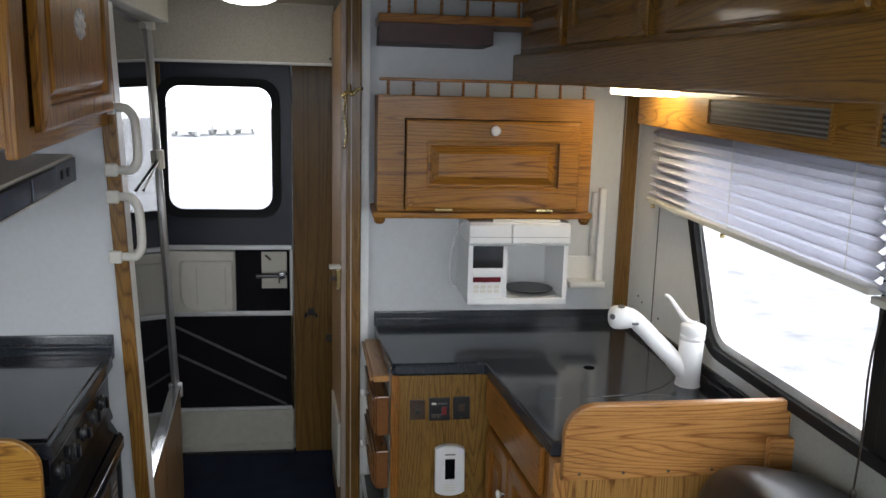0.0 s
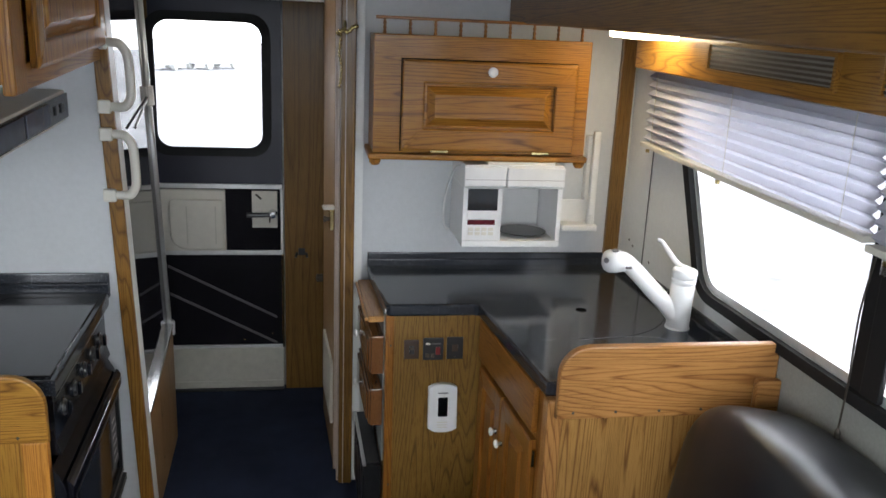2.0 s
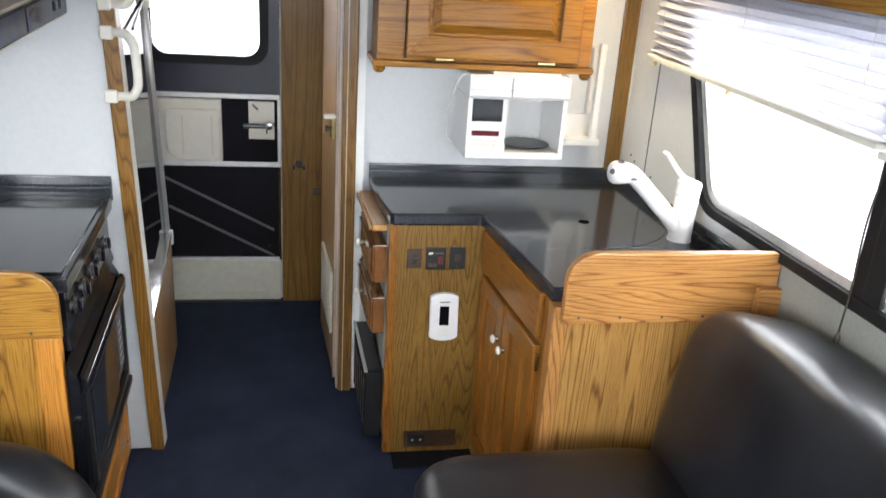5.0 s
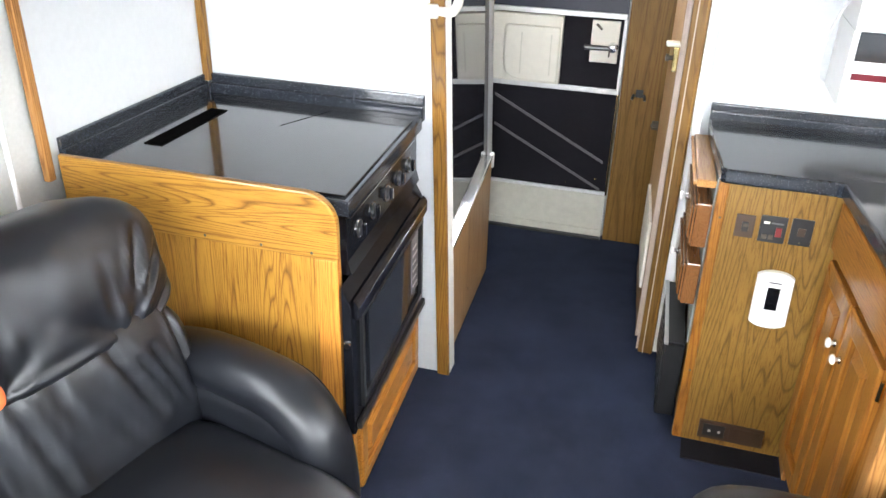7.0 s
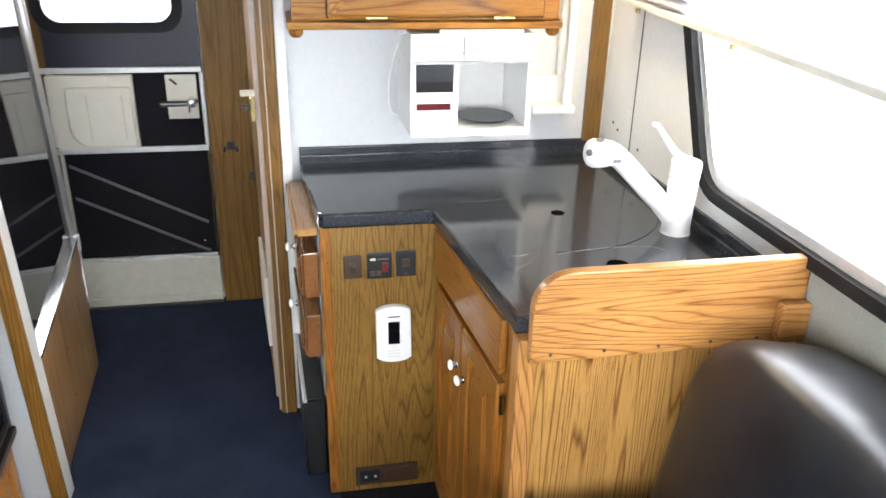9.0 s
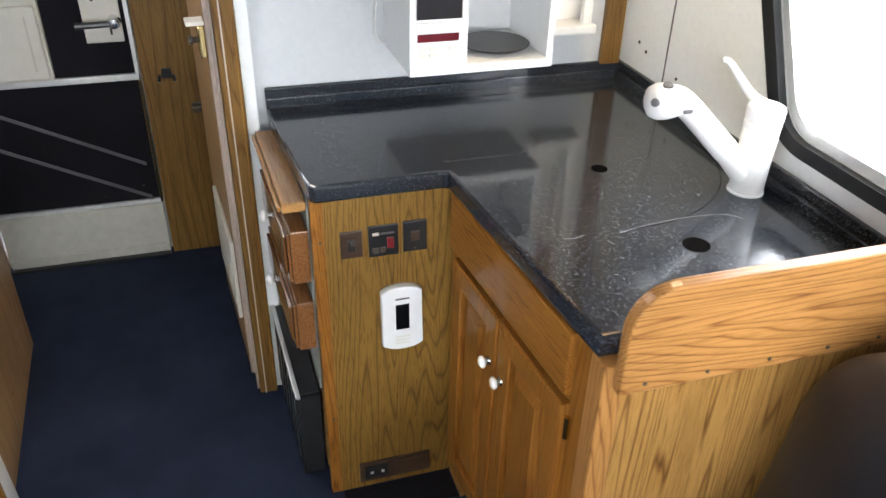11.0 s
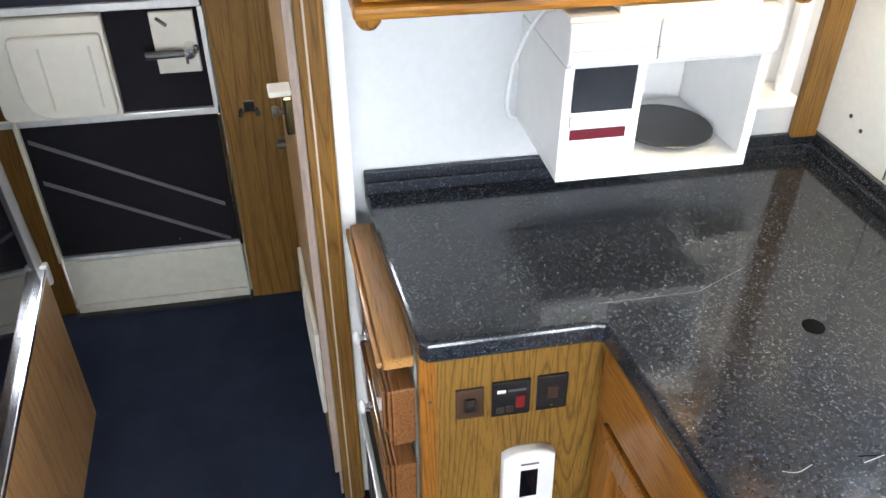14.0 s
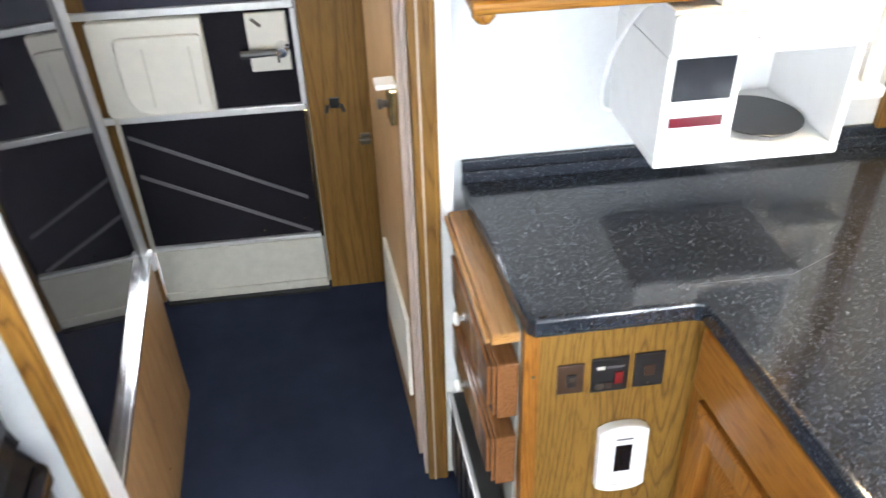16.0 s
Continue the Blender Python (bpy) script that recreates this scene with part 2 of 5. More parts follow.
def leather_material():
    m, nt, b = material("black_leather")
    n = node(nt, "ShaderNodeTexNoise", Scale=7.0, Detail=2.0, Roughness=0.5)
    nt.links.new(coords(nt), n.inputs["Vector"])
    nt.links.new(ramp(nt, n.outputs[0], [(0.3, (0.005, 0.0056, 0.0078)), (0.72, (0.011, 0.0125, 0.017))]), b.inputs["Base Color"])
    nt.links.new(ramp(nt, n.outputs[0], [(0.3, (0.34,) * 3), (0.75, (0.41,) * 3)]), b.inputs["Roughness"])
    b.inputs["Specular IOR Level"].default_value = 0.42
    fine = node(nt, "ShaderNodeTexNoise", Scale=260.0, Detail=2.0)
    nt.links.new(coords(nt), fine.inputs["Vector"])
    bump(nt, b, fine.outputs[0], 0.10, 0.0008)
    return m


def glass_material(name, tint=(1, 1, 1), rough=0.0):
    m, nt, b = material(name)
    b.inputs["Base Color"].default_value = (*tint, 1)
    b.inputs["Transmission Weight"].default_value = 1.0
    b.inputs["Roughness"].default_value = rough
    b.inputs["IOR"].default_value = 1.02
    return m


def emitting(name, colour, strength):
    m, nt, b = material(name)
    b.inputs["Base Color"].default_value = (0.8, 0.8, 0.8, 1)
    b.inputs["Emission Color"].default_value = (*colour, 1)
    b.inputs["Emission Strength"].default_value = strength
    return m


carpet = carpet_material()
granite = granite_material("black_speckled_worktop", (0.0195, 0.0224, 0.0288), (0.165, 0.178, 0.2), 0.115)
leather = leather_material()
pane_glass = glass_material("clear_glass")
lamp_glow = emitting("lamp_diffuser", (1.0, 0.82, 0.52), 27.0)
haze_glow = emitting("overcast_haze", (0.93, 0.96, 1.0), 3.4)
hall_glow = emitting("ceiling_lamp_glass", (1.0, 0.95, 0.85), 9.0)
blind_mat = plain("pleated_blind_fabric", (0.66, 0.66, 0.71), 0.85, scale=220, vary=0.05, bumpy=0.1)
bt = blind_mat.node_tree
through_light = bt.nodes.new("ShaderNodeBsdfTranslucent")
through_light.inputs[0].default_value = (0.9, 0.9, 0.95, 1)
blend = bt.nodes.new("ShaderNodeMixShader")
blend.inputs[0].default_value = 0.48
bt.links.new(bt.nodes["Principled BSDF"].outputs[0], blend.inputs[1])
bt.links.new(through_light.outputs[0], blend.inputs[2])
bt.links.new(blend.outputs[0], bt.nodes["Material Output"].inputs[0])
dark_film = plain("dark_tinted_acrylic", (0.010, 0.010, 0.013), 0.03, vary=0.0, bumpy=0.0)
dark_film.node_tree.nodes["Principled BSDF"].inputs["IOR"].default_value = 1.95
snow = plain("trampled_snow", (0.335, 0.34, 0.355), 0.8, scale=2.6, vary=0.3, bumpy=0.2)


# ---- building helpers ----
ORIGIN = {}


def thing(name, base, label, category, group="", kind=""):
    """An Empty at the base of a thing, which parents its parts."""
    ob = new(name)
    ob.empty_display_size = 0.05
    ob.location = base
    ORIGIN[ob] = Vector(base)
    return tagged(ob, label, category, group, kind)


def part(name, bm, mat, parent=None, label="", smooth=False):
    """Links a bmesh, in world places, as one mesh object under a thing or part."""
    at = ORIGIN.get(parent, Vector((0, 0, 0)))
    bmesh.ops.translate(bm, verts=bm.verts, vec=-at)
    me = bpy.data.meshes.new(name)
    bmesh.ops.recalc_face_normals(bm, faces=bm.faces)
    bm.to_mesh(me)
    bm.free()
    if smooth:
        for p in me.polygons:
            p.use_smooth = True
    me.materials.append(mat)
    ob = new(name, me)
    if parent is not None:
        ob.parent = parent
    ORIGIN[ob] = at
    if label:
        ob["label"] = label
    return ob


def setting(name, bm, mat, label="", category="", smooth=False):
    return tagged(part(name, bm, mat, None, "", smooth), label, category, "", "structure")


def single(name, bm, mat, label, category, group="", smooth=False):
    return tagged(part(name, bm, mat, None, "", smooth), label, category, group)


def soft(bm, edges, width, segments=2):
    bmesh.ops.bevel(bm, geom=edges, offset=width, offset_type='OFFSET', segments=segments, profile=0.6, affect='EDGES', clamp_overlap=True)


def box(x0, y0, z0, x1, y1, z1, bevel=0.0, segments=2, bm=None):
    own = bmesh.new()
    m = Matrix.Translation(((x0 + x1) / 2, (y0 + y1) / 2, (z0 + z1) / 2)) @ Matrix.Diagonal((abs(x1 - x0), abs(y1 - y0), abs(z1 - z0), 1))
    bmesh.ops.create_cube(own, size=1.0, matrix=m)
    if bevel:
        soft(own, own.edges[:], bevel, segments)
    return join(bm, own)


def join(bm, own):
    if bm is None:
        return own
    me = bpy.data.meshes.new("joined")
    own.to_mesh(me)
    own.free()
    bm.from_mesh(me)
    bpy.data.meshes.remove(me)
    return bm


def prism(points, axis, a, b, bevel=0.0, segments=2, bm=None):
    """A flat outline swept along an axis from a to b. points: pairs in the other two axes, in xyz order."""
    own = bmesh.new()
    n = "xyz".index(axis)

    def place(p, v):
        q = list(p)
        q.insert(n, v)
        return q
    lo = [own.verts.new(place(p, a)) for p in points]
    hi = [own.verts.new(place(p, b)) for p in points]
    own.faces.new(lo)
    own.faces.new(hi[::-1])
    for i in range(len(points)):
        j = (i + 1) % len(points)
        own.faces.new((lo[i], hi[i], hi[j], lo[j]))
    bmesh.ops.recalc_face_normals(own, faces=own.faces)
    if bevel:
        soft(own, [e for e in own.edges if not (e.verts[0] in lo) == (e.verts[1] in hi)], bevel, segments)
    return join(bm, own)


def arc(cx, cy, r, a0, a1, n=8, ry=None):
    ry = r if ry is None else ry
    return [(cx + r * math.cos(radians(a0 + (a1 - a0) * i / n)), cy + ry * math.sin(radians(a0 + (a1 - a0) * i / n))) for i in range(n + 1)]


def rounded(x0, y0, x1, y1, r, n=5):
    return arc(x1 - r, y1 - r, r, 0, 90, n) + arc(x0 + r, y1 - r, r, 90, 180, n) + arc(x0 + r, y0 + r, r, 180, 270, n) + arc(x1 - r, y0 + r, r, 270, 360, n)


def ring(outer, inner, axis, a, b, bm=None):
    """A frame between two outlines with the same number of points, swept along an axis."""
    own = bmesh.new()
    n = "xyz".index(axis)

    def put(p, v):
        q = list(p)
        q.insert(n, v)
        return own.verts.new(q)
    loops = [[put(p, v) for p in pts] for pts in (outer, inner) for v in (a, b)]
    oa, ob_, ia, ib = loops
    k = len(outer)
    for i in range(k):
        j = (i + 1) % k
        own.faces.new((oa[i], oa[j], ob_[j], ob_[i]))
        own.faces.new((ia[i], ib[i], ib[j], ia[j]))
        own.faces.new((oa[i], ia[i], ia[j], oa[j]))
        own.faces.new((ob_[i], ob_[j], ib[j], ib[i]))
    bmesh.ops.recalc_face_normals(own, faces=own.faces)
    return join(bm, own)


def tube(points, radius, sides=10, bm=None, closed=False):
    """A round bar along a line of points; radius may be a list."""
    own = bmesh.new()
    pts = [Vector(p) for p in points]
    rad = radius if isinstance(radius, (list, tuple)) else [radius] * len(pts)
    rows, up = [], None
    for i, p in enumerate(pts):
        d = (pts[min(i + 1, len(pts) - 1)] - pts[max(i - 1, 0)]).normalized()
        if up is None:
            up = d.orthogonal().normalized()
        up = (up - d * up.dot(d)).normalized()
        side = d.cross(up)
        rows.append([own.verts.new(p + rad[i] * (math.cos(2 * math.pi * k / sides) * up + math.sin(2 * math.pi * k / sides) * side)) for k in range(sides)])
    for a, b in zip(rows, rows[1:]):
        for k in range(sides):
            own.faces.new((a[k], a[(k + 1) % sides], b[(k + 1) % sides], b[k]))
    own.faces.new(rows[0][::-1])
    own.faces.new(rows[-1])
    return join(bm, own)


def lathe(base, way, profile, sides=16, bm=None):
    """A turned piece: profile rows of (distance along way, radius)."""
    way = Vector(way).normalized()
    return tube([Vector(base) + way * d for d, r in profile], [max(r, 0.0004) for d, r in profile], sides, bm)


def smooth_line(points, n=6):
    """A rounded line through points (Catmull-Rom)."""
    p = [Vector(q) for q in points]
    p = [2 * p[0] - p[1]] + p + [2 * p[-1] - p[-2]]
    out = []
    for i in range(1, len(p) - 2):
        for k in range(n):
            t = k / n
            out.append(0.5 * ((2 * p[i]) + (p[i + 1] - p[i - 1]) * t + (2 * p[i - 1] - 5 * p[i] + 4 * p[i + 1] - p[i + 2]) * t * t + (3 * p[i] - p[i - 1] - 3 * p[i + 1] + p[i + 2]) * t ** 3))
    out.append(p[-2])
    return out


def round_poly(points, radii, n=6):
    """An outline whose corners are rounded."""
    out = []
    for k, (p, r) in enumerate(zip(points, radii)):
        p, a, b = Vector(p), Vector(points[k - 1]), Vector(points[(k + 1) % len(points)])
        u, w = (a - p).normalized(), (b - p).normalized()
        half = math.acos(max(-1, min(1, u.dot(w)))) / 2
        cut = r / math.tan(half)
        s, e = p + u * cut, p + w * cut
        for i in range(n + 1):
            t = i / n
            q = (1 - t) ** 2 * s + 2 * t * (1 - t) * p + t * t * e
            out.append((q.x, q.y))
    return out


def spread(outline, u0, v0, u1, v1):
    """The outline's points thrown out on to a rectangle round it, with the rectangle's corners kept."""
    cu, cv = (u0 + u1) / 2, (v0 + v1) / 2
    out = []
    for u, v in outline:
        du, dv = u - cu, v - cv
        s = min((u1 - u0) / 2 / abs(du) if du else 9e9, (v1 - v0) / 2 / abs(dv) if dv else 9e9)
        out.append((cu + du * s, cv + dv * s))
    for c in ((u0, v0), (u1, v0), (u1, v1), (u0, v1)):
        k = min(range(len(out)), key=lambda i: (out[i][0] - c[0]) ** 2 + (out[i][1] - c[1]) ** 2)
        out[k] = c
    return out

# ---- plan (metres) ----
XL, XR = -1.62, 0.97          # side walls
YW = 0.49                     # galley bulkhead
YE = 0.475                    # its end at the passage
YP = 0.07                     # bulkhead behind the cooker
YD = 1.345                    # entry door
ZC = 2.12                     # ceiling
YB = -4.2                     # windscreen behind

# ---- setting ----
LEAN = Matrix.Identity(4)
LEAN[0][2] = -0.037           # the bulkhead end and screen lean outwards


def sheared(bm):
    bm.transform(LEAN)
    return bm


setting("floor", box(-1.75, -4.4, -0.08, 1.1, 1.47, 0.0), carpet, "dark navy blue short-pile carpet", "carpet")
setting("ceiling", box(-1.75, -4.4, ZC, 1.1, 1.47, ZC + 0.06), ceil_mat, "off-white padded fabric ceiling", "ceiling")


def wall_with_hole(axis, a, b, u0, u1, z0, z1, holes, r=0.06):
    """A wall slab at a..b along its axis with upright rounded openings (u0, u1, z0, z1) through it."""
    bm = bmesh.new()
    cuts = sorted({u0, u1, *[h[0] for h in holes], *[h[1] for h in holes]})
    for c, d in zip(cuts, cuts[1:]):
        inside = [h for h in holes if h[0] <= c and h[1] >= d]
        spans = [(z0, inside[0][2]), (inside[0][3], z1)] if inside else [(z0, z1)]
        for s, t in spans:
            if t - s > 0.001:
                (box(a, c, s, b, d, t, bm=bm) if axis == "x" else box(c, a, s, d, b, t, bm=bm))
    return bm


WIN = (-1.44, 0.20, 0.95, 1.70)            # wall section round the galley window: y0 y1 z0 z1
GLASS = round_poly([(0.035, 1.60), (-0.245, 1.045), (-1.31, 1.045), (-1.31, 1.60)], [0.06, 0.10, 0.06, 0.06])
FRAME = round_poly([(0.115, 1.645), (-0.205, 0.992), (-1.365, 0.992), (-1.365, 1.645)], [0.09, 0.15, 0.10, 0.10])
setting("wall_right", wall_with_hole("x", XR, XR + 0.07, -4.4, 1.47, 0, ZC,
        [WIN, (-3.2, -1.5, 0.95, 1.72)]), cream_wall, "off-white side wall of the motorhome", "wall")
setting("wall_window_surround", ring(spread(FRAME, WIN[0], WIN[2], WIN[1], WIN[3]), round_poly([(0.07, 1.62), (-0.225, 1.018), (-1.34, 1.018), (-1.34, 1.62)], [0.08, 0.12, 0.08, 0.08]), "x", XR, XR + 0.07), cream_wall, "off-white wall round the window", "wall")
# added grey sheet: the shadow on the wall below the window
setting("wall_lower_lining", box(XR - 0.006, -2.2, 0.0, XR - 0.001, -0.674, 0.985), low_wall, "grey sheet imitating shade on the wall below the window", "wall")
setting("wall_left", wall_with_hole("x", XL - 0.07, XL, -4.4, 1.47, 0, ZC,
        [(-3.2, -1.4, 0.95, 1.72)]), grey_wall, "pale grey lined side wall", "wall")
setting("wall_front", wall_with_hole("y", YB - 0.07, YB, XL, XR, 0, ZC, [(-1.5, 0.85, 0.95, 2.0)]), grey_wall, "plain lined wall round the windscreen", "wall")
setting("wall_galley", box(-0.089, YE - 0.03, 0, -0.06, YW + 0.045, ZC), cream_wall, "white wall end beside the passage", "wall")
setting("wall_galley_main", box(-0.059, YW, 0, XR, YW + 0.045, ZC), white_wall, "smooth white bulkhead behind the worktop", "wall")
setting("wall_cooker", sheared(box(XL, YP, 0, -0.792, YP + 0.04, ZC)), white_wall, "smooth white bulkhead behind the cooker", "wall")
setting("wall_cooker_side", box(XL + 0.004, -0.66, 0.9, XL + 0.012, YP, ZC), white_wall, "white wall panel beside the cooker", "wall")
setting("wall_rear", wall_with_hole("y", YD + 0.03, YD + 0.1, XL, XR, 0, ZC, [(-0.965, -0.40, 0.0, 1.87)]), white_wall, "rear wall round the entry door", "wall")
setting("wall_entry_panel", box(-0.383, YD - 0.012, 0.0, -0.19, YD + 0.028, 1.88), brownply, "brown wood panel beside the entry door", "wall")

# trims
setting("trim_entry", box(-1.05, YD - 0.004, 0, -0.966, YD + 0.028, 1.87, 0.004), post_oak, "dark wood jamb beside the entry door", "trim")
setting("trim_passage", box(-0.142, YE - 0.052, 0, -0.090, YW + 0.045, ZC, 0.004), post_oak, "oak corner post of the passage", "trim")
# left bead is coloured pale to imitate a reflection down the post
for gx in (-0.127, -0.100):
    setting("trim_passage_bead", box(gx, YE - 0.0545, 0, gx + 0.004, YE - 0.0523, ZC), pale_edge if gx < -0.12 else trim_oak, "narrow bead on the passage post", "trim")
setting("trim_passage_rim", box(-0.150, YE - 0.03, 0, -0.143, YE + 0.02, ZC, 0.002), pale_edge, "pale edging strip", "trim")
setting("trim_cooker_wall", sheared(box(-0.806, YP - 0.016, 0, -0.763, YP - 0.001, ZC, 0.004)), trim_oak, "oak edging of the bulkhead", "trim")
setting("trim_corner", box(0.897, YW - 0.022, 0.94, 0.955, YW - 0.001, ZC, 0.004), post_oak, "oak corner strip", "trim")
setting("trim_cooker_corner", box(XL + 0.013, YP - 0.028, 0.97, XL + 0.035, YP - 0.001, ZC, 0.003), trim_oak, "oak corner strip behind the cooker", "trim")
setting("trim_cooker_front", box(XL + 0.013, -0.685, 0.9, XL + 0.033, -0.662, ZC, 0.004), oak["z"], "oak edging strip beside the cooker", "trim")
setting("wall_seam", box(XR - 0.004, 0.256, 0.95, XR - 0.001, 0.2578, 1.7), grey_tape, "thin joint in the wall panel", "trim")

# soffit over the entry
soff = thing("door_soffit", (-0.6, 1.1, 1.87), "beige fabric-covered soffit panel over the entry door", "soffit")
part("panel", box(-1.1, 1.06, 1.872, -0.19, 1.10, ZC, 0.006), beige_fabric, soff)
part("edge_wire", tube([(-1.1, 1.054, 1.874), (-0.19, 1.054, 1.874)], 0.006), white_plastic, soff, "white edging")
part("screw", lathe((-0.205, 1.06, 1.90), (0, -1, 0), [(0, 0.006), (0.003, 0.006), (0.004, 0.002)], 8), dark_metal, soff)

# ---- galley worktop ----
CT = 0.90
inner = [(0.307, 0.0), (0.361, -0.62)]
outline = [(-0.036, 0.472), (-0.036, 0.40), (-0.004, 0.03), (0.0, 0.012), (0.012, 0.0), (0.29, 0.0), (0.303, -0.004)] + inner[1:] + [(0.944, -0.62), (0.944, 0.472)]
wt = thing("worktop", (0.4, 0.1, CT - 0.04), "glossy black speckled solid-surface worktop with upstand", "worktop")
part("slab", prism(outline, "z", CT - 0.042, CT, 0.011, 4), granite, wt)
part("upstand", box(-0.036, 0.4775, CT - 0.03, XR - 0.002, YW - 0.001, CT + 0.046, 0.004, 3), granite, wt)
part("upstand_ledge", box(-0.036, 0.467, CT - 0.03, 0.9545, 0.477, CT + 0.024, 0.005, 4), granite, wt)
part("upstand", box(0.955, -0.62, CT - 0.03, XR - 0.002, 0.477, CT + 0.046, 0.004, 3), granite, wt)
part("upstand_ledge", box(0.942, -0.62, CT - 0.03, 0.9545, 0.466, CT + 0.024, 0.005, 4), granite, wt)


def frustum(o, i, axis, a, b, bm=None):
    own = bmesh.new()
    n = "xyz".index(axis)

    def put(p, v):
        q = list(p)
        q.insert(n, v)
        return own.verts.new(q)
    lo, hi = [put(p, a) for p in o], [put(p, b) for p in i]
    own.faces.new(lo[::-1])
    own.faces.new(hi)
    for k in range(len(o)):
        j = (k + 1) % len(o)
        own.faces.new((lo[k], lo[j], hi[j], hi[k]))
    return join(bm, own)


def rect(u0, v0, u1, v1):
    return [(u0, v0), (u1, v0), (u1, v1), (u0, v1)]


def inset(r, d):
    (a, b), _, (c, e), _ = r
    return rect(a + d, b + d, c - d, e - d)


def raised_door(parent, axis, pos, out, u0, v0, u1, v1, stile=0.06, woods=oak, name="door", grain=None, t=0.02, move=None, label=""):
    """A raised-panel door whose back lies at pos and which faces the way of out (+1 or -1) along the axis."""
    g = grain or "z"
    r = rect(u0, v0, u1, v1)
    f = pos + out * t
    bm = ring(r, inset(r, stile), axis, pos, f)
    ed = [e for e in bm.edges if all(abs(v.co["xyz".index(axis)] - f) < 1e-5 for v in e.verts) and e.calc_length() > 0.03 and abs((e.verts[0].co - e.verts[1].co).normalized().dot(Vector((1, 1, 1)).normalized())) > 0.55]
    soft(bm, ed, 0.008, 3)
    p = frustum(inset(r, stile - 0.001), inset(r, stile - 0.001), axis, pos, pos + out * t * 0.15)
    frustum(inset(r, stile + 0.009), inset(r, stile + 0.036), axis, pos + out * t * 0.15, pos + out * t * 0.95, p)
    if move:
        for b in (bm, p):
            b.transform(move)
    d = part(name, bm, woods[g], parent, label)
    part("panel", p, woods[g], d)
    return d


def knob(parent, base, way, r=0.014, mat=None, move=None, stem=None):
    bm = lathe(base, way, [(0, r * 0.75), (0.003, r * 0.75), (0.004, r * 0.42), (0.012, r * 0.42)], 12)
    cap = lathe(Vector(base) + Vector(way).normalized() * 0.012, way, [(0, r * 0.7), (0.003, r), (0.008, r), (0.012, r * 0.6), (0.013, 0.001)], 14)
    for b in (bm, cap):
        if move:
            b.transform(move)
    k = part("knob", cap, mat or porcelain, parent, "white porcelain knob", smooth=True)
    part("stem", bm, stem or brass, k, smooth=True)


# base cabinet of the galley, drawer side and switch panel
RAKE = Matrix.Identity(4)
RAKE[1][2], RAKE[1][3] = 0.06, -0.06 * 0.62      # the cabinet end is set out a little at its foot


def raked(bm):
    bm.transform(RAKE)
    return bm


def rake_thing(th):
    """The same rake for the finished parts of a thing that sits on the cabinet end."""
    own = Matrix.Translation(-ORIGIN[th]) @ RAKE @ Matrix.Translation(ORIGIN[th])
    left = list(th.children)
    while left:
        ob = left.pop()
        left += list(ob.children)
        ob.data.transform(own)


base = thing("drawer_cabinet", (0.15, 0.2, 0.0), "oak galley base cabinet with drawers and a switch panel end", "cabinet")
part("front_panel", raked(box(0.028, 0.016, 0.002, 0.334, 0.030, CT - 0.043)), ply_dark, base)
part("corner_stile", raked(box(0.000, 0.013, 0.002, 0.030, 0.045, CT - 0.043, 0.006)), deep["z"], base)
part("side_frame", box(0.002, 0.046, 0.035, 0.016, YW - 0.003, CT - 0.043), oak["z"], base)
# blackened to stand in for shade under the cabinet
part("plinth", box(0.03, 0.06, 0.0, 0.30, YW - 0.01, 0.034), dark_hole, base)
tilt_d = Matrix.Translation((0.0, 0.03, 0)) @ Matrix.Rotation(radians(2.2), 4, 'Z') @ Matrix.Translation((0, -0.03, 0))


def pulled(bm):
    bm.transform(tilt_d)
    return bm


part("side_lining", box(-0.004, 0.048, 0.31, 0.0015, YW - 0.02, CT - 0.044), low_wall, base, "dull grey panel behind the drawers")
# bread board: a rounded lip under the worktop edge, with a step along its top
bb = part("pull_out_board", pulled(box(-0.058, 0.030, 0.829, -0.005, 0.440, 0.852, 0.006, 3)), board_oak, base)
part("board_lip", pulled(box(-0.068, 0.034, 0.833, -0.0585, 0.436, 0.846, 0.004, 2)), board_oak, bb)
for z0, z1 in ((0.645, 0.780), (0.455, 0.590)):
    d = part("drawer", pulled(box(-0.046, 0.030, z0, -0.005, 0.425, z1, 0.004, 2)), drawer_oak, base)
    part("front_step", pulled(box(-0.053, 0.035, z0 + 0.005, -0.0462, 0.420, z1 - 0.005, 0.003, 2)), drawer_oak, d)
    part("raised_face", pulled(box(-0.060, 0.050, z0 + 0.018, -0.0532, 0.405, z1 - 0.018, 0.003, 2)), drawer_oak, d)
    knob(d, (-0.060, 0.255, (z0 + z1) / 2 - 0.004), (-1, 0, 0), 0.0145, move=tilt_d, stem=chrome)
heater = part("heater_grille", pulled(box(-0.062, 0.034, 0.035, -0.005, 0.440, 0.300, 0.004)), rubber, base, "black metal heater front")
part("heater_rim", pulled(box(-0.068, 0.032, 0.3005, -0.056, 0.442, 0.309, 0.002)), light_metal, heater, "bright metal top rim")
part("heater_shelf", pulled(box(-0.0555, 0.046, 0.3005, -0.005, 0.440, 0.306, 0.001)), black_plastic, heater)
for k in range(6):
    part("slat", pulled(box(-0.066, 0.055 + k * 0.062, 0.07, -0.0623, 0.090 + k * 0.062, 0.255, 0.0015)), black_plastic, heater)

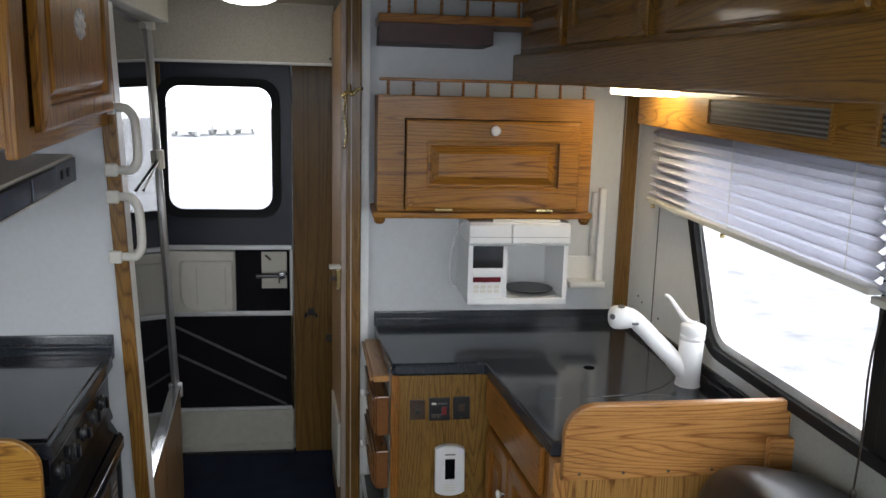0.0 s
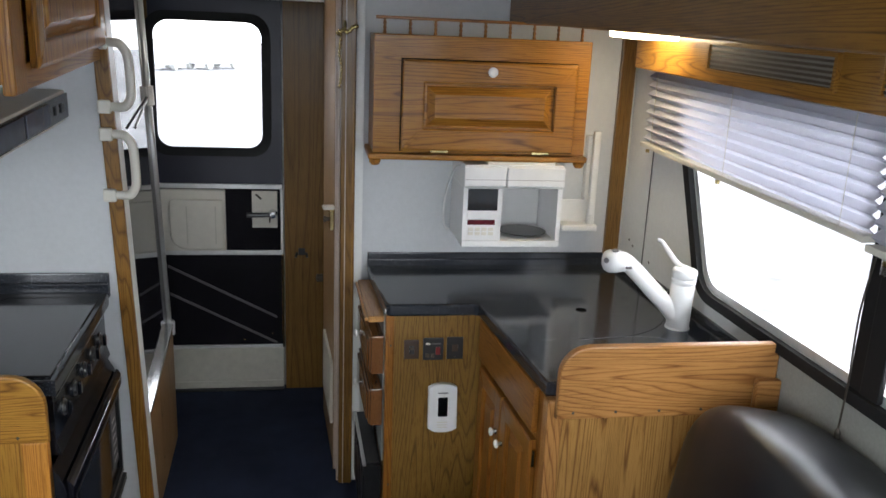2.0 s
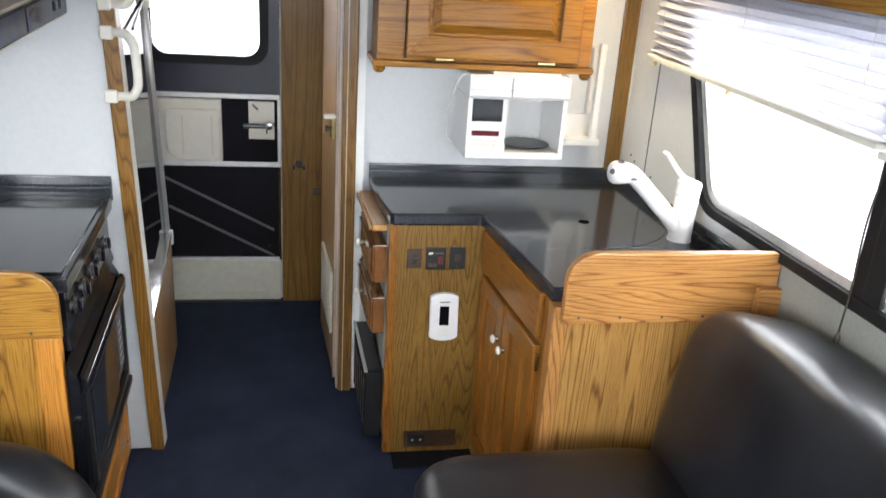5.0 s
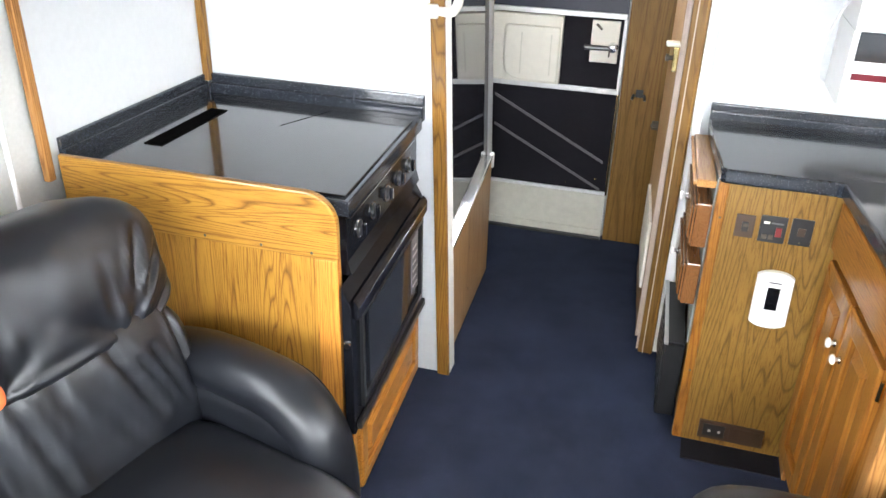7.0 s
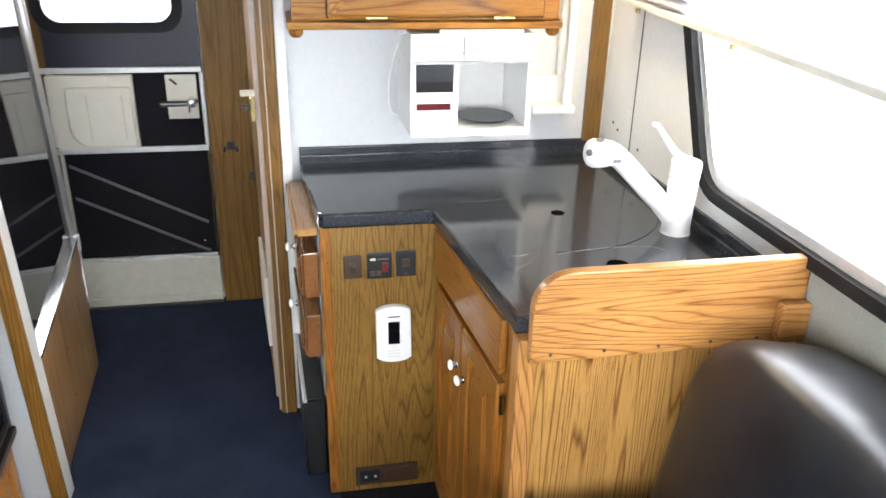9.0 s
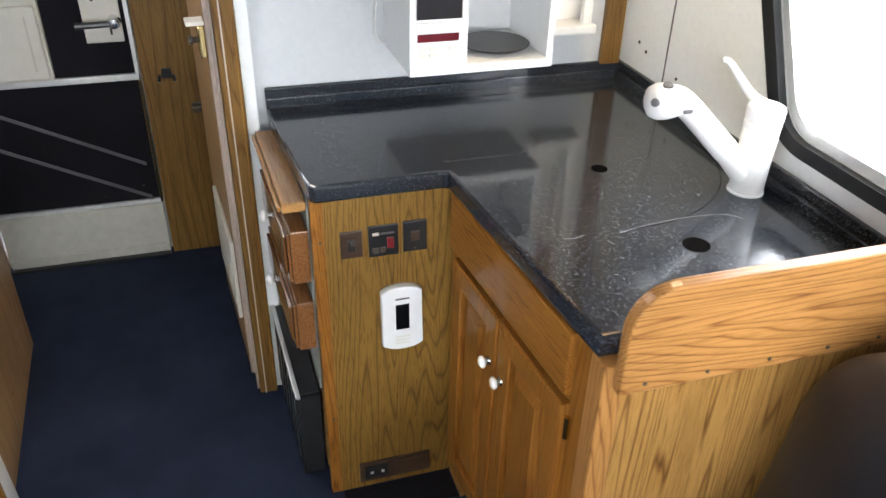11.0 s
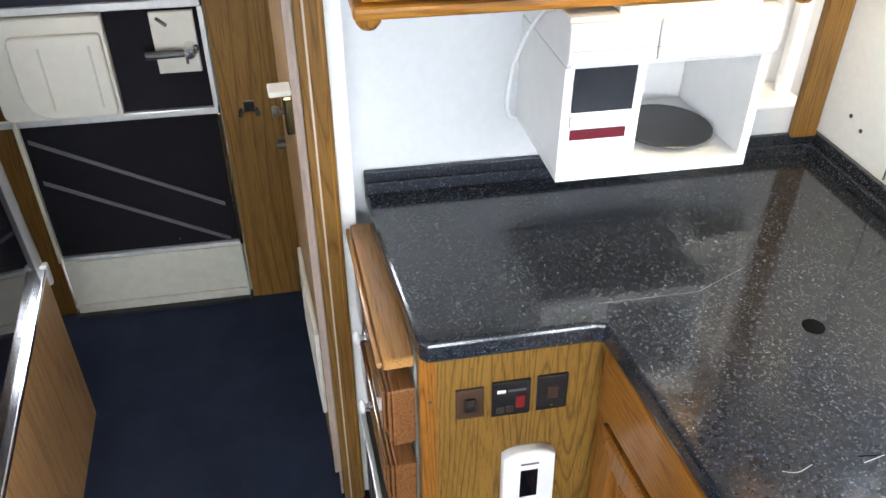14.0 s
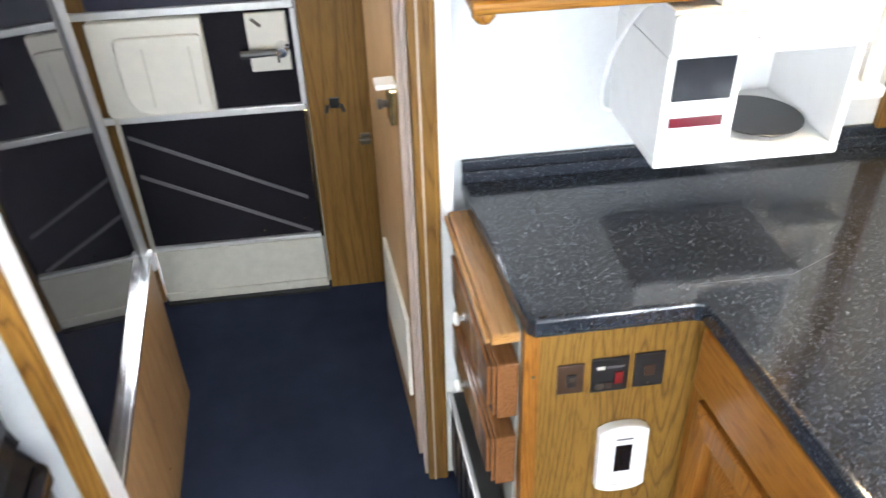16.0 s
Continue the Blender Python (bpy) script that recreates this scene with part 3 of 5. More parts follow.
def wall_plate(x0, z0, x1, z1, mat, label, name="wall_socket", y=0.016):
    th = thing(name, ((x0 + x1) / 2, y, z0), label, "switch" if "switch" in label else "socket")
    part("plate", box(x0, y - 0.006, z0, x1, y - 0.0003, z1, 0.002), mat, th)
    return th


p = wall_plate(0.062, 0.703, 0.112, 0.769, brown_plate, "brown plastic rocker switch plate on oak panel", "light_switch")
part("rocker", box(0.079, 0.004, 0.722, 0.096, 0.0098, 0.750, 0.002), black_plastic, p)
part("rocker_tip", box(0.082, 0.0025, 0.737, 0.093, 0.0039, 0.746, 0.0005), dark_metal, p)
rake_thing(p)
p = wall_plate(0.126, 0.698, 0.195, 0.775, black_plastic, "black monitor panel switch with red indicator", "monitor_panel")
part("button", box(0.134, 0.0065, 0.708, 0.148, 0.0098, 0.722, 0.0015), dark_metal, p)
part("button", box(0.152, 0.0065, 0.708, 0.164, 0.0098, 0.722, 0.0015), dark_metal, p)
part("indicator", box(0.168, 0.0055, 0.718, 0.184, 0.0098, 0.745, 0.0015), red_light, p, "red rocker")
part("legend", box(0.135, 0.0092, 0.752, 0.150, 0.0098, 0.759), cream_plastic, p, "small white marking")
part("legend", box(0.154, 0.0092, 0.753, 0.186, 0.0098, 0.758), grey_tape, p)
rake_thing(p)
p = wall_plate(0.206, 0.700, 0.262, 0.777, black_plastic, "black blank switch plate on oak panel", "light_switch")
part("screw", lathe((0.234, 0.0098, 0.708), (0, -1, 0), [(0, 0.003), (0.001, 0.003)], 8), dark_metal, p)
part("rocker", box(0.224, 0.007, 0.728, 0.244, 0.0098, 0.752, 0.002), brown_plate, p)
rake_thing(p)
p = wall_plate(0.075, 0.022, 0.266, 0.086, brown_plate, "dark brown double wall socket low on the panel", "wall_socket")
part("outlet", box(0.088, 0.006, 0.034, 0.152, 0.0098, 0.076, 0.002), black_plastic, p)
for sx in (0.103, 0.132):
    part("contact", box(sx, 0.0048, 0.050, sx + 0.008, 0.0058, 0.058), alu, p)
part("cover", box(0.166, 0.007, 0.034, 0.255, 0.0098, 0.076, 0.002), brown_plate, p)
rake_thing(p)

fv = thing("floor_plate", (0.17, -0.08, 0.0), "low black floor plate at the cabinet foot", "floor plate")
part("plate", box(0.03, -0.12, 0.0, 0.318, -0.026, 0.005, 0.002), black_carpet_panel, fv)
part("wood_return", box(0.322, -0.125, 0.0, 0.335, -0.026, 0.05, 0.003), oak["y"], fv)

# thermostat
ts = thing("thermostat", (0.197, 0.016, 0.45), "white plastic thermostat with a dark display", "thermostat")
tp = prism([(0.148, 0.458)] + arc(0.198, 0.458, 0.044, 200, 340, 8, 0.014) + [(0.247, 0.458), (0.245, 0.604)] + arc(0.196, 0.604, 0.044, 20, 160, 8, 0.014) + [(0.147, 0.604)], "y", -0.006, 0.0155, 0.004, 2)
body = part("body", tp, white_plastic, ts)
part("display", box(0.180, -0.0075, 0.503, 0.213, -0.0062, 0.572, 0.0005), black_glass, body, "dark grey display")
part("label_bar", box(0.180, -0.0070, 0.585, 0.214, -0.0062, 0.589), grey_tape, body)
for k in range(3):
    part("rib", box(0.178, -0.0075, 0.463 + k * 0.009, 0.214, -0.0062, 0.466 + k * 0.009), cream_plastic, body)
rake_thing(ts)

# sink base: face running along the inner edge, slightly turned
slant = Matrix.Translation((0.327, 0.0, 0)) @ Matrix.Rotation(radians(4.6), 4, 'Z') @ Matrix.Translation((-0.327, 0.0, 0))
sink = thing("sink_cabinet", (0.6, -0.3, 0.0), "oak sink base cabinet with a false drawer and two doors", "cabinet")
bm = box(0.327, -0.60, 0.04, 0.342, 0.014, CT - 0.043)
bm.transform(slant)
part("face_frame", bm, deep["z"], sink)
bm = box(0.309, -0.545, 0.715, 0.3265, -0.004, 0.852, 0.006)
bm.transform(slant)
part("false_drawer", bm, deep["y"], sink)
raised_door(sink, "x", 0.3265, -1, -0.275, 0.05, -0.03, 0.695, 0.055, deep, move=slant)
raised_door(sink, "x", 0.3265, -1, -0.545, 0.05, -0.282, 0.695, 0.055, deep, move=slant)
knob(sink, (0.306, -0.252, 0.57), (-1, 0, 0), 0.0135, move=slant, stem=chrome)
knob(sink, (0.306, -0.312, 0.56), (-1, 0, 0), 0.0135, move=slant, stem=chrome)
for z in (0.10, 0.62):
    bm = tube([(0.318, -0.552, z), (0.318, -0.552, z + 0.05)], 0.006, 8)
    bm.transform(slant)
    part("hinge", bm, brass, sink, "brass hinge")
part("end_panel", box(0.4025, -0.636, 0.0, XR - 0.004, -0.622, 0.845), ply["z"], sink, "oak-veneered end panel with bold grain")
part("end_stile", box(0.362, -0.645, 0.0, 0.402, -0.598, 0.857, 0.004), oak["z"], sink)
bm = box(0.335, -0.58, 0.0, 0.36, -0.01, 0.039)
bm.transform(slant)
part("plinth", bm, oak["y"], sink)

# end guard board
gb = thing("guard_board", (0.7, -0.65, 0.82), "varnished oak splash board with a rounded corner and screws", "board")
pts = [(0.378, 0.82), (1.0 - 0.035, 0.82), (1.0 - 0.035, 1.016), (0.455, 1.016)] + arc(0.455, 0.938, 0.077, 90, 180, 8)[1:] 
part("board", prism(pts, "y", -0.672, -0.646, 0.005, 2), oak["x"], gb)
part("cleat", box(0.90, -0.700, 0.835, XR - 0.004, -0.673, 0.925, 0.008), oak["x"], gb)
for x in (0.42, 0.533, 0.65, 0.765, 0.87):
    part("screw", lathe((x, -0.672, 0.838), (0, -1, 0), [(0, 0.004), (0.001, 0.004), (0.0012, 0.001)], 8), dark_metal, gb)

# ---- tap and worktop holes ----
for x, y, r in ((0.633, -0.068, 0.018), (0.664, -0.41, 0.026)):
    h = lathe((x, y, CT + 0.0005), (0, 0, 1), [(0, r), (0.0008, r)], 24)
    single("worktop_hole", h, dark_hole, "dark round finger hole in the worktop lid", "hole")
rim = [(0.60 + 0.32 * math.cos(radians(a)), -0.01 + 0.315 * math.sin(radians(a)), CT + 0.0001) for a in range(-100, 12, 4)]
single("sink_lid_joint", tube(rim, 0.0009, 5), dark_hole, "fine curved joint of the sink lid", "joint")
scratch = smooth_line([(0.545, -0.332, CT), (0.62, -0.318, CT), (0.708, -0.312, CT), (0.783, -0.321, CT), (0.811, -0.345, CT)], 5)
single("worktop_scratch", tube(scratch, 0.0007, 5), scratch_mat, "long pale scratch in the black worktop", "scratch")
single("worktop_scratch", tube(smooth_line([(0.43, -0.325, CT), (0.45, -0.33, CT), (0.475, -0.322, CT)], 4), 0.0006, 5), scratch_mat, "short pale scratch in the black worktop", "scratch")
for a, b in (((0.31, 0.05), (0.49, 0.05)), ((0.49, 0.05), (0.60, 0.10))):
    single("worktop_seam", tube([(a[0], a[1], CT + 0.0002), (b[0], b[1], CT - 0.0001)], 0.0006, 5), grey_tape, "hairline seam in the black worktop", "seam")

tap = thing("kitchen_tap", (0.89, -0.245, CT), "white plastic pull-out kitchen tap with raised lever", "tap")
part("body", lathe((0.888, -0.24, CT), (0.03, 0.01, 1), [(0, 0.034), (0.003, 0.0355), (0.06, 0.0355), (0.140, 0.0365), (0.1415, 0.0348), (0.1435, 0.0348), (0.145, 0.037), (0.158, 0.0375), (0.1595, 0.0355), (0.1615, 0.0355), (0.163, 0.038), (0.184, 0.038), (0.189, 0.036), (0.192, 0.030), (0.193, 0.002)], 24), white_plastic, tap, smooth=True)
part("base_ring", lathe((0.888, -0.24, CT + 0.0002), (0, 0, 1), [(0, 0.038), (0.004, 0.038), (0.005, 0.034)], 24), white_plastic, tap)
sp = smooth_line([(0.882, -0.238, CT + 0.035), (0.845, -0.232, CT + 0.075), (0.79, -0.222, CT + 0.130), (0.735, -0.212, CT + 0.185), (0.705, -0.207, CT + 0.208), (0.675, -0.203, CT + 0.215)], 5)
part("spout", tube(sp, [(0.029 - 0.003 * min(1, i / 12)) * (0.94 if i == 6 else 1) for i in range(len(sp))], 16), white_plastic, tap, smooth=True)
part("spray_head", lathe((0.715, -0.209, CT + 0.205), (-0.95, 0.10, 0.02), [(0, 0.027), (0.015, 0.032), (0.035, 0.036), (0.055, 0.036), (0.068, 0.030), (0.074, 0.020), (0.076, 0.002)], 18), white_plastic, tap, smooth=True)
part("spray_button", lathe((0.672, -0.215, CT + 0.241), (-0.1, -0.2, 1), [(0, 0.011), (0.003, 0.010), (0.004, 0.002)], 10), grey_tape, tap, "grey button")
part("spray_button", lathe((0.643, -0.226, CT + 0.214), (-0.8, -0.6, 0), [(0, 0.009), (0.004, 0.008), (0.005, 0.002)], 10), grey_tape, tap, "grey button")
part("spray_button", box(0.70, -0.2425, CT + 0.19, 0.72, -0.237, CT + 0.198, 0.002), grey_tape, tap, "grey switch")
lv = smooth_line([(0.897, -0.235, CT + 0.185), (0.878, -0.205, CT + 0.200), (0.858, -0.172, CT + 0.235), (0.846, -0.155, CT + 0.255), (0.834, -0.148, CT + 0.259)], 4)
part("lever", tube(lv, [0.016 - 0.0105 * (i / (len(lv) - 1)) ** 0.4 for i in range(len(lv))], 10), white_plastic, tap, smooth=True)

# ---- upper cabinet with gallery rail ----
up = thing("upper_cabinet", (0.33, 0.36, 1.345), "varnished oak wall cabinet with a drop-down raised-panel door", "cabinet")
part("carcass", box(-0.04, 0.252, 1.36, 0.705, YW - 0.002, 1.752, 0.004), honey["x"], up)
part("base_moulding", box(-0.055, 0.236, 1.338, 0.715, YW - 0.003, 1.3595, 0.008, 3), honey["x"], up)
part("door_gap", box(0.051, 0.2495, 1.368, 0.659, 0.2515, 1.676), dark_hole, up)
raised_door(up, "y", 0.2490, -1, 0.055, 1.372, 0.655, 1.672, 0.075, honey, grain="x", name="drop_door")
knob(up, (0.355, 0.2315, 1.64), (0, -1, 0), 0.017)
for x in (0.155, 0.51):
    part("hinge", box(x, 0.228, 1.366, x + 0.06, 0.2315, 1.374, 0.001), brass, up, "brass hinge")
for x in (-0.03, 0.695):
    part("drop_foot", lathe((x, 0.27, 1.338), (0, 0, -1), [(0, 0.02), (0.012, 0.02), (0.022, 0.012), (0.024, 0.002)], 12), honey["z"], up, smooth=True)


def gallery(name, x0, x1, y, z0, z1, n, label, woods):
    g = thing(name, ((x0 + x1) / 2, y, z0), label, "rail")
    h = z1 - z0
    part("top_rail", box(x0, y - 0.008, z1 - 0.010, x1, y + 0.008, z1, 0.003), woods["x"], g)
    for i in range(n):
        x = x0 + 0.03 + (x1 - x0 - 0.06) * i / (n - 1)
        part("spindle", lathe((x, y, z0), (0, 0, 1), [(0, 0.006), (0.12 * h, 0.006), (0.2 * h, 0.0035), (0.35 * h, 0.0065), (0.45 * h, 0.0035), (0.6 * h, 0.0065), (0.75 * h, 0.0035), (0.85 * h, 0.006), (h - 0.010, 0.006)], 8), woods["z"], g, smooth=True)


gallery("gallery_rail", -0.035, 0.70, 0.268, 1.752, 1.808, 9, "turned oak gallery rail on the wall cabinet", deep)
sh = thing("upper_shelf", (0.2, 0.36, 1.94), "oak shelf with dark underside below the ceiling", "shelf")
part("board", box(-0.04, 0.262, 1.986, 0.56, YW - 0.002, 2.015, 0.003), deep["x"], sh)
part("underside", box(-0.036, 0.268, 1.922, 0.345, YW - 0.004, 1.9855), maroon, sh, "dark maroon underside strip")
gallery("gallery_rail", -0.035, 0.46, 0.275, 2.015, 2.075, 6, "turned oak gallery rail on the high shelf", deep)

# ---- microwave hung under the cabinet ----
button_grey = plain("button_grey", (0.42, 0.38, 0.38), 0.4, vary=0.05)
mw = thing("microwave", (0.46, 0.34, 1.03), "small white microwave oven, door glass removed, under the cabinet", "microwave")
X0, X1, Y0, Y1, Z0, Z1 = 0.277, 0.632, 0.225, YW - 0.004, 1.036, 1.328
part("bottom", box(X0, Y0, Z0, X1, Y1, Z0 + 0.022, 0.003), white_plastic, mw)
part("top", box(X0, Y0, 1.246, X1, Y1, Z1, 0.004), white_plastic, mw)
part("left_side", box(X0, Y0 + 0.002, Z0 + 0.0225, X0 + 0.014, Y1, 1.2455), white_plastic, mw)
part("right_side", box(X1 - 0.016, Y0 + 0.002, Z0 + 0.0225, X1, Y1, 1.2455), white_plastic, mw)
part("back", box(X0 + 0.0145, Y1 - 0.012, Z0 + 0.0225, X1 - 0.0165, Y1 - 0.001, 1.2455), white_plastic, mw)
part("divider", box(X0 + 0.125, Y0 + 0.003, Z0 + 0.0225, X0 + 0.138, Y1 - 0.013, 1.2455), white_plastic, mw)
cp = part("control_panel", box(X0 + 0.0145, Y0 + 0.004, Z0 + 0.0225, X0 + 0.1245, Y0 + 0.02, 1.2455), white_plastic, mw)
part("window", box(X0 + 0.016, Y0 - 0.0005, 1.167, X0 + 0.122, Y0 + 0.0035, 1.2445, 0.001), oven_glass, cp, "dark glass window")
part("display", box(X0 + 0.018, Y0 + 0.0005, 1.116, X0 + 0.116, Y0 + 0.0036, 1.134, 0.0005), plain("dark_red_display", (0.12, 0.012, 0.02), 0.2, vary=0.0, bumpy=0), cp, "dark red display")
part("shelf_strip", box(X0 + 0.0146, Y0 - 0.004, 1.140, X0 + 0.1246, Y0 + 0.0038, 1.160, 0.002), white_plastic, cp)
for i in range(4):
    for j in range(2):
        part("button", box(X0 + 0.022 + i * 0.024, Y0 + 0.001, 1.078 + j * 0.016, X0 + 0.040 + i * 0.024, Y0 + 0.0036, 1.090 + j * 0.016, 0.001), cream_plastic, cp)
part("front_flap", box(X0 - 0.002, Y0 - 0.012, 1.255, X0 + 0.145, Y0 - 0.0005, 1.322, 0.005), white_plastic, mw)
part("front_flap", box(X0 + 0.149, Y0 - 0.012, 1.255, X1 + 0.002, Y0 - 0.0005, 1.322, 0.005), white_plastic, mw)
part("groove", box(X0 + 0.002, Y0 - 0.0125, 1.277, X1 - 0.002, Y0 - 0.0121, 1.279), button_grey, mw)
part("lower_band", box(X0 + 0.004, Y0 - 0.006, 1.2465, X1 - 0.004, Y0 - 0.0006, 1.2545, 0.002), grey_wall, mw, "pale grey band")
part("turntable", lathe((0.52, 0.335, Z0 + 0.0225), (0, 0, 1), [(0, 0.025), (0.008, 0.025), (0.009, 0.084), (0.013, 0.090), (0.0145, 0.088), (0.0135, 0.080), (0.011, 0.076), (0.011, 0.002)], 28), black_plastic, mw, "black round turntable")
part("mount", box(0.36, 0.235, Z1, 0.60, 0.44, 1.3375), cream_plastic, mw)
part("power_cord", tube(smooth_line([(X0 - 0.001, 0.30, 1.318), (X0 - 0.016, 0.33, 1.30), (X0 - 0.034, 0.39, 1.21), (X0 - 0.036, 0.43, 1.12), (X0 - 0.026, 0.455, 1.06), (X0 - 0.006, 0.46, 1.045)], 6), 0.004, 8), white_plastic, mw, smooth=True)

# paper towel holder beside it
ph = thing("towel_holder", (0.78, 0.44, 1.07), "white plastic paper towel holder on the wall", "holder")
part("back_plate", box(0.70, YW - 0.012, 1.07, 0.83, YW - 0.001, 1.16, 0.004), white_plastic, ph)
part("arm", box(0.695, YW - 0.09, 1.05, 0.835, YW - 0.013, 1.075, 0.006), white_plastic, ph)
part("upright", box(0.80, YW - 0.075, 1.0755, 0.826, YW - 0.05, 1.43, 0.006), white_plastic, ph)
part("upright", box(0.79, YW - 0.035, 1.161, 0.815, YW - 0.002, 1.41, 0.006), white_plastic, ph)
part("peg", lathe((0.813, YW - 0.062, 1.075), (0, 0, 1), [(0, 0.016), (0.04, 0.016), (0.045, 0.011), (0.09, 0.010), (0.092, 0.002)], 10), white_plastic, ph)

DIP = Matrix.Identity(4)
DIP[2][1], DIP[2][3] = 0.033, -0.033 * 0.27


def dipped(bm):
    bm.transform(DIP)
    return bm


# ---- galley window, blinds, valance and overhead lockers ----
gw = thing("window_1", (XR, -0.65, 1.0), "black rubber-framed sliding side window", "window", kind="structure")
y0, y1, z0, z1 = -1.345, -0.05, 1.018, 1.62
INNER = round_poly([(0.060, 1.615), (-0.230, 1.022), (-1.335, 1.022), (-1.335, 1.615)], [0.08, 0.12, 0.08, 0.08])
part("window_frame", ring(FRAME, INNER, "x", XR - 0.020, XR - 0.001), rubber, gw, "black rubber frame")
part("inner_frame", ring(INNER, GLASS, "x", XR + 0.002, XR + 0.03), alu, gw, "grey metal inner frame")
mull = part("mullion", box(XR - 0.012, -1.045, z0 + 0.005, XR + 0.0015, -0.985, z1, 0.004), rubber, gw, "black centre bar")
part("mullion_rail", box(XR - 0.006, -0.984, z0 + 0.005, XR + 0.0015, -0.940, z1, 0.003), rubber, gw, "black sash rail")
part("sash_catch", box(XR - 0.03, -1.03, 1.30, XR - 0.0125, -1.0, 1.36, 0.004), chrome, mull)
for a, b in ((-1.0, 0.05), (y0 + 0.02, -1.002)):
    g = part("pane", box(XR + 0.012, a, z0 + 0.012, XR + 0.016, b, z1 - 0.01), pane_glass, gw)
    g.visible_shadow = False
cordpts = smooth_line([(XR - 0.02, -0.97, 1.33), (XR - 0.03, -0.965, 1.2), (XR - 0.03, -0.97, 1.05), (XR - 0.03, -0.965, 0.93)], 6)
part("blind_cord", tube(cordpts, 0.0025, 6), dark_metal, gw)
part("cord_weight", lathe((XR - 0.03, -0.965, 0.93), (0, 0, -1), [(0, 0.003), (0.01, 0.007), (0.03, 0.007), (0.032, 0.001)], 8), dark_metal, gw)
part("loose_cable", tube(smooth_line([(XR - 0.010, -1.075, 1.34), (XR - 0.014, -1.082, 1.25), (XR - 0.010, -1.070, 1.17), (XR - 0.014, -1.076, 1.10), (XR - 0.023, -1.13, 1.03), (XR - 0.024, -1.22, 1.025), (XR - 0.024, -1.32, 1.03)], 6), 0.0045, 6), rubber, gw)


def pleated_blind(name, y0, y1, z0, z1, x, pleats, label):
    b = thing(name, (x, (y0 + y1) / 2, z0), label, "blind")
    own = bmesh.new()
    rows = []
    for k in range(2 * pleats + 1):
        z = z1 + (z0 + 0.016 - z1) * k / (2 * pleats)
        xx = x - (0.022 if k % 2 else 0.0)
        rows.append([own.verts.new((xx + dx, y, z)) for dx, y in ((0, y0), (0, y1))] + [own.verts.new((xx + 0.0016, y, z)) for y in (y1, y0)])
    for a, c in zip(rows, rows[1:]):
        for j in range(4):
            own.faces.new((a[j], a[(j + 1) % 4], c[(j + 1) % 4], c[j]))
    part("pleats", dipped(own), blind_mat, b)
    part("bottom_rail", dipped(box(x - 0.032, y0, z0, x + 0.004, y1, z0 + 0.016, 0.003)), cream_plastic, b)
    for y in (y0 + 0.08, (y0 + y1) / 2, y1 - 0.10):
        part("cord", dipped(tube([(x - 0.034, y, z0 + 0.016), (x - 0.034, y, z1)], 0.001, 5)), cream_plastic, b)
    for y in (y1 - 0.08, (y0 + y1) / 2 + 0.02):
        part("clip", dipped(box(x - 0.036, y, z0 - 0.012, x - 0.026, y + 0.014, z0 - 0.0005, 0.002)), brass, b)
    return b


pleated_blind("pleated_blind", -0.967, 0.262, 1.402, 1.72, 0.945, 10, "half-lowered white pleated fabric blind")
pleated_blind("pleated_blind", -2.0, -0.977, 1.388, 1.72, 0.945, 10, "half-lowered white pleated fabric blind")

val = thing("window_valance", (0.9, -0.8, 1.67), "glossy oak valance box over the window with a vent slot", "valance")
vb = box(0.875, -2.0, 1.672, 0.895, 0.285, 1.80, 0.004)
box(0.896, 0.262, 1.672, XR - 0.002, 0.285, 1.80, 0.004, bm=vb)
part("fascia", dipped(vb), gold["y"], val)
for a, b in ((-0.86, -0.27), (-1.75, -1.0)):
    fr = part("vent_frame", dipped(ring(rect(a, 1.70, b, 1.785), inset(rect(a, 1.70, b, 1.785), 0.010), "x", 0.862, 0.8745)), gold["y"], val)
    part("vent_back", dipped(box(0.870, a + 0.011, 1.711, 0.8745, b - 0.011, 1.774)), low_wall, fr)
    for k in range(5):
        part("slat", dipped(box(0.866, a + 0.012, 1.715 + k * 0.012, 0.8695, b - 0.012, 1.721 + k * 0.012)), dark_metal, fr)

# overhead lockers: shade is in the wood colour
ov = thing("overhead_locker", (0.7, -0.6, 1.80), "varnished oak overhead lockers, darkened for shade, with raised-panel doors", "cabinet")
part("carcass", dipped(box(0.49, -2.2, 1.835, XR - 0.003, YW - 0.003, 2.095)), shaded["y"], ov)
part("bottom_rail", dipped(box(0.462, -2.2, 1.803, 0.4895, YW - 0.003, 1.90, 0.008, 3)), shaded["y"], ov)
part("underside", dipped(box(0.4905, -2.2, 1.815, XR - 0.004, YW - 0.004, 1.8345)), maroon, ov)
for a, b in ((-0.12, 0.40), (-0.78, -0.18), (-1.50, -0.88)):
    raised_door(ov, "x", 0.4895, -1, a, 1.915, b, 2.085, 0.05, shaded, grain="y", move=DIP)

lm = thing("under_cabinet_lamp", (0.80, 0.1, 1.78), "lit white strip lamp under the overhead lockers", "lamp")
part("housing", dipped(box(0.70, -0.12, 1.7985, 0.86, 0.13, 1.8145, 0.003)), white_plastic, lm)
part("diffuser", dipped(box(0.71, -0.11, 1.776, 0.85, 0.12, 1.7982, 0.008, 3)), lamp_glow, lm, "glowing diffuser")

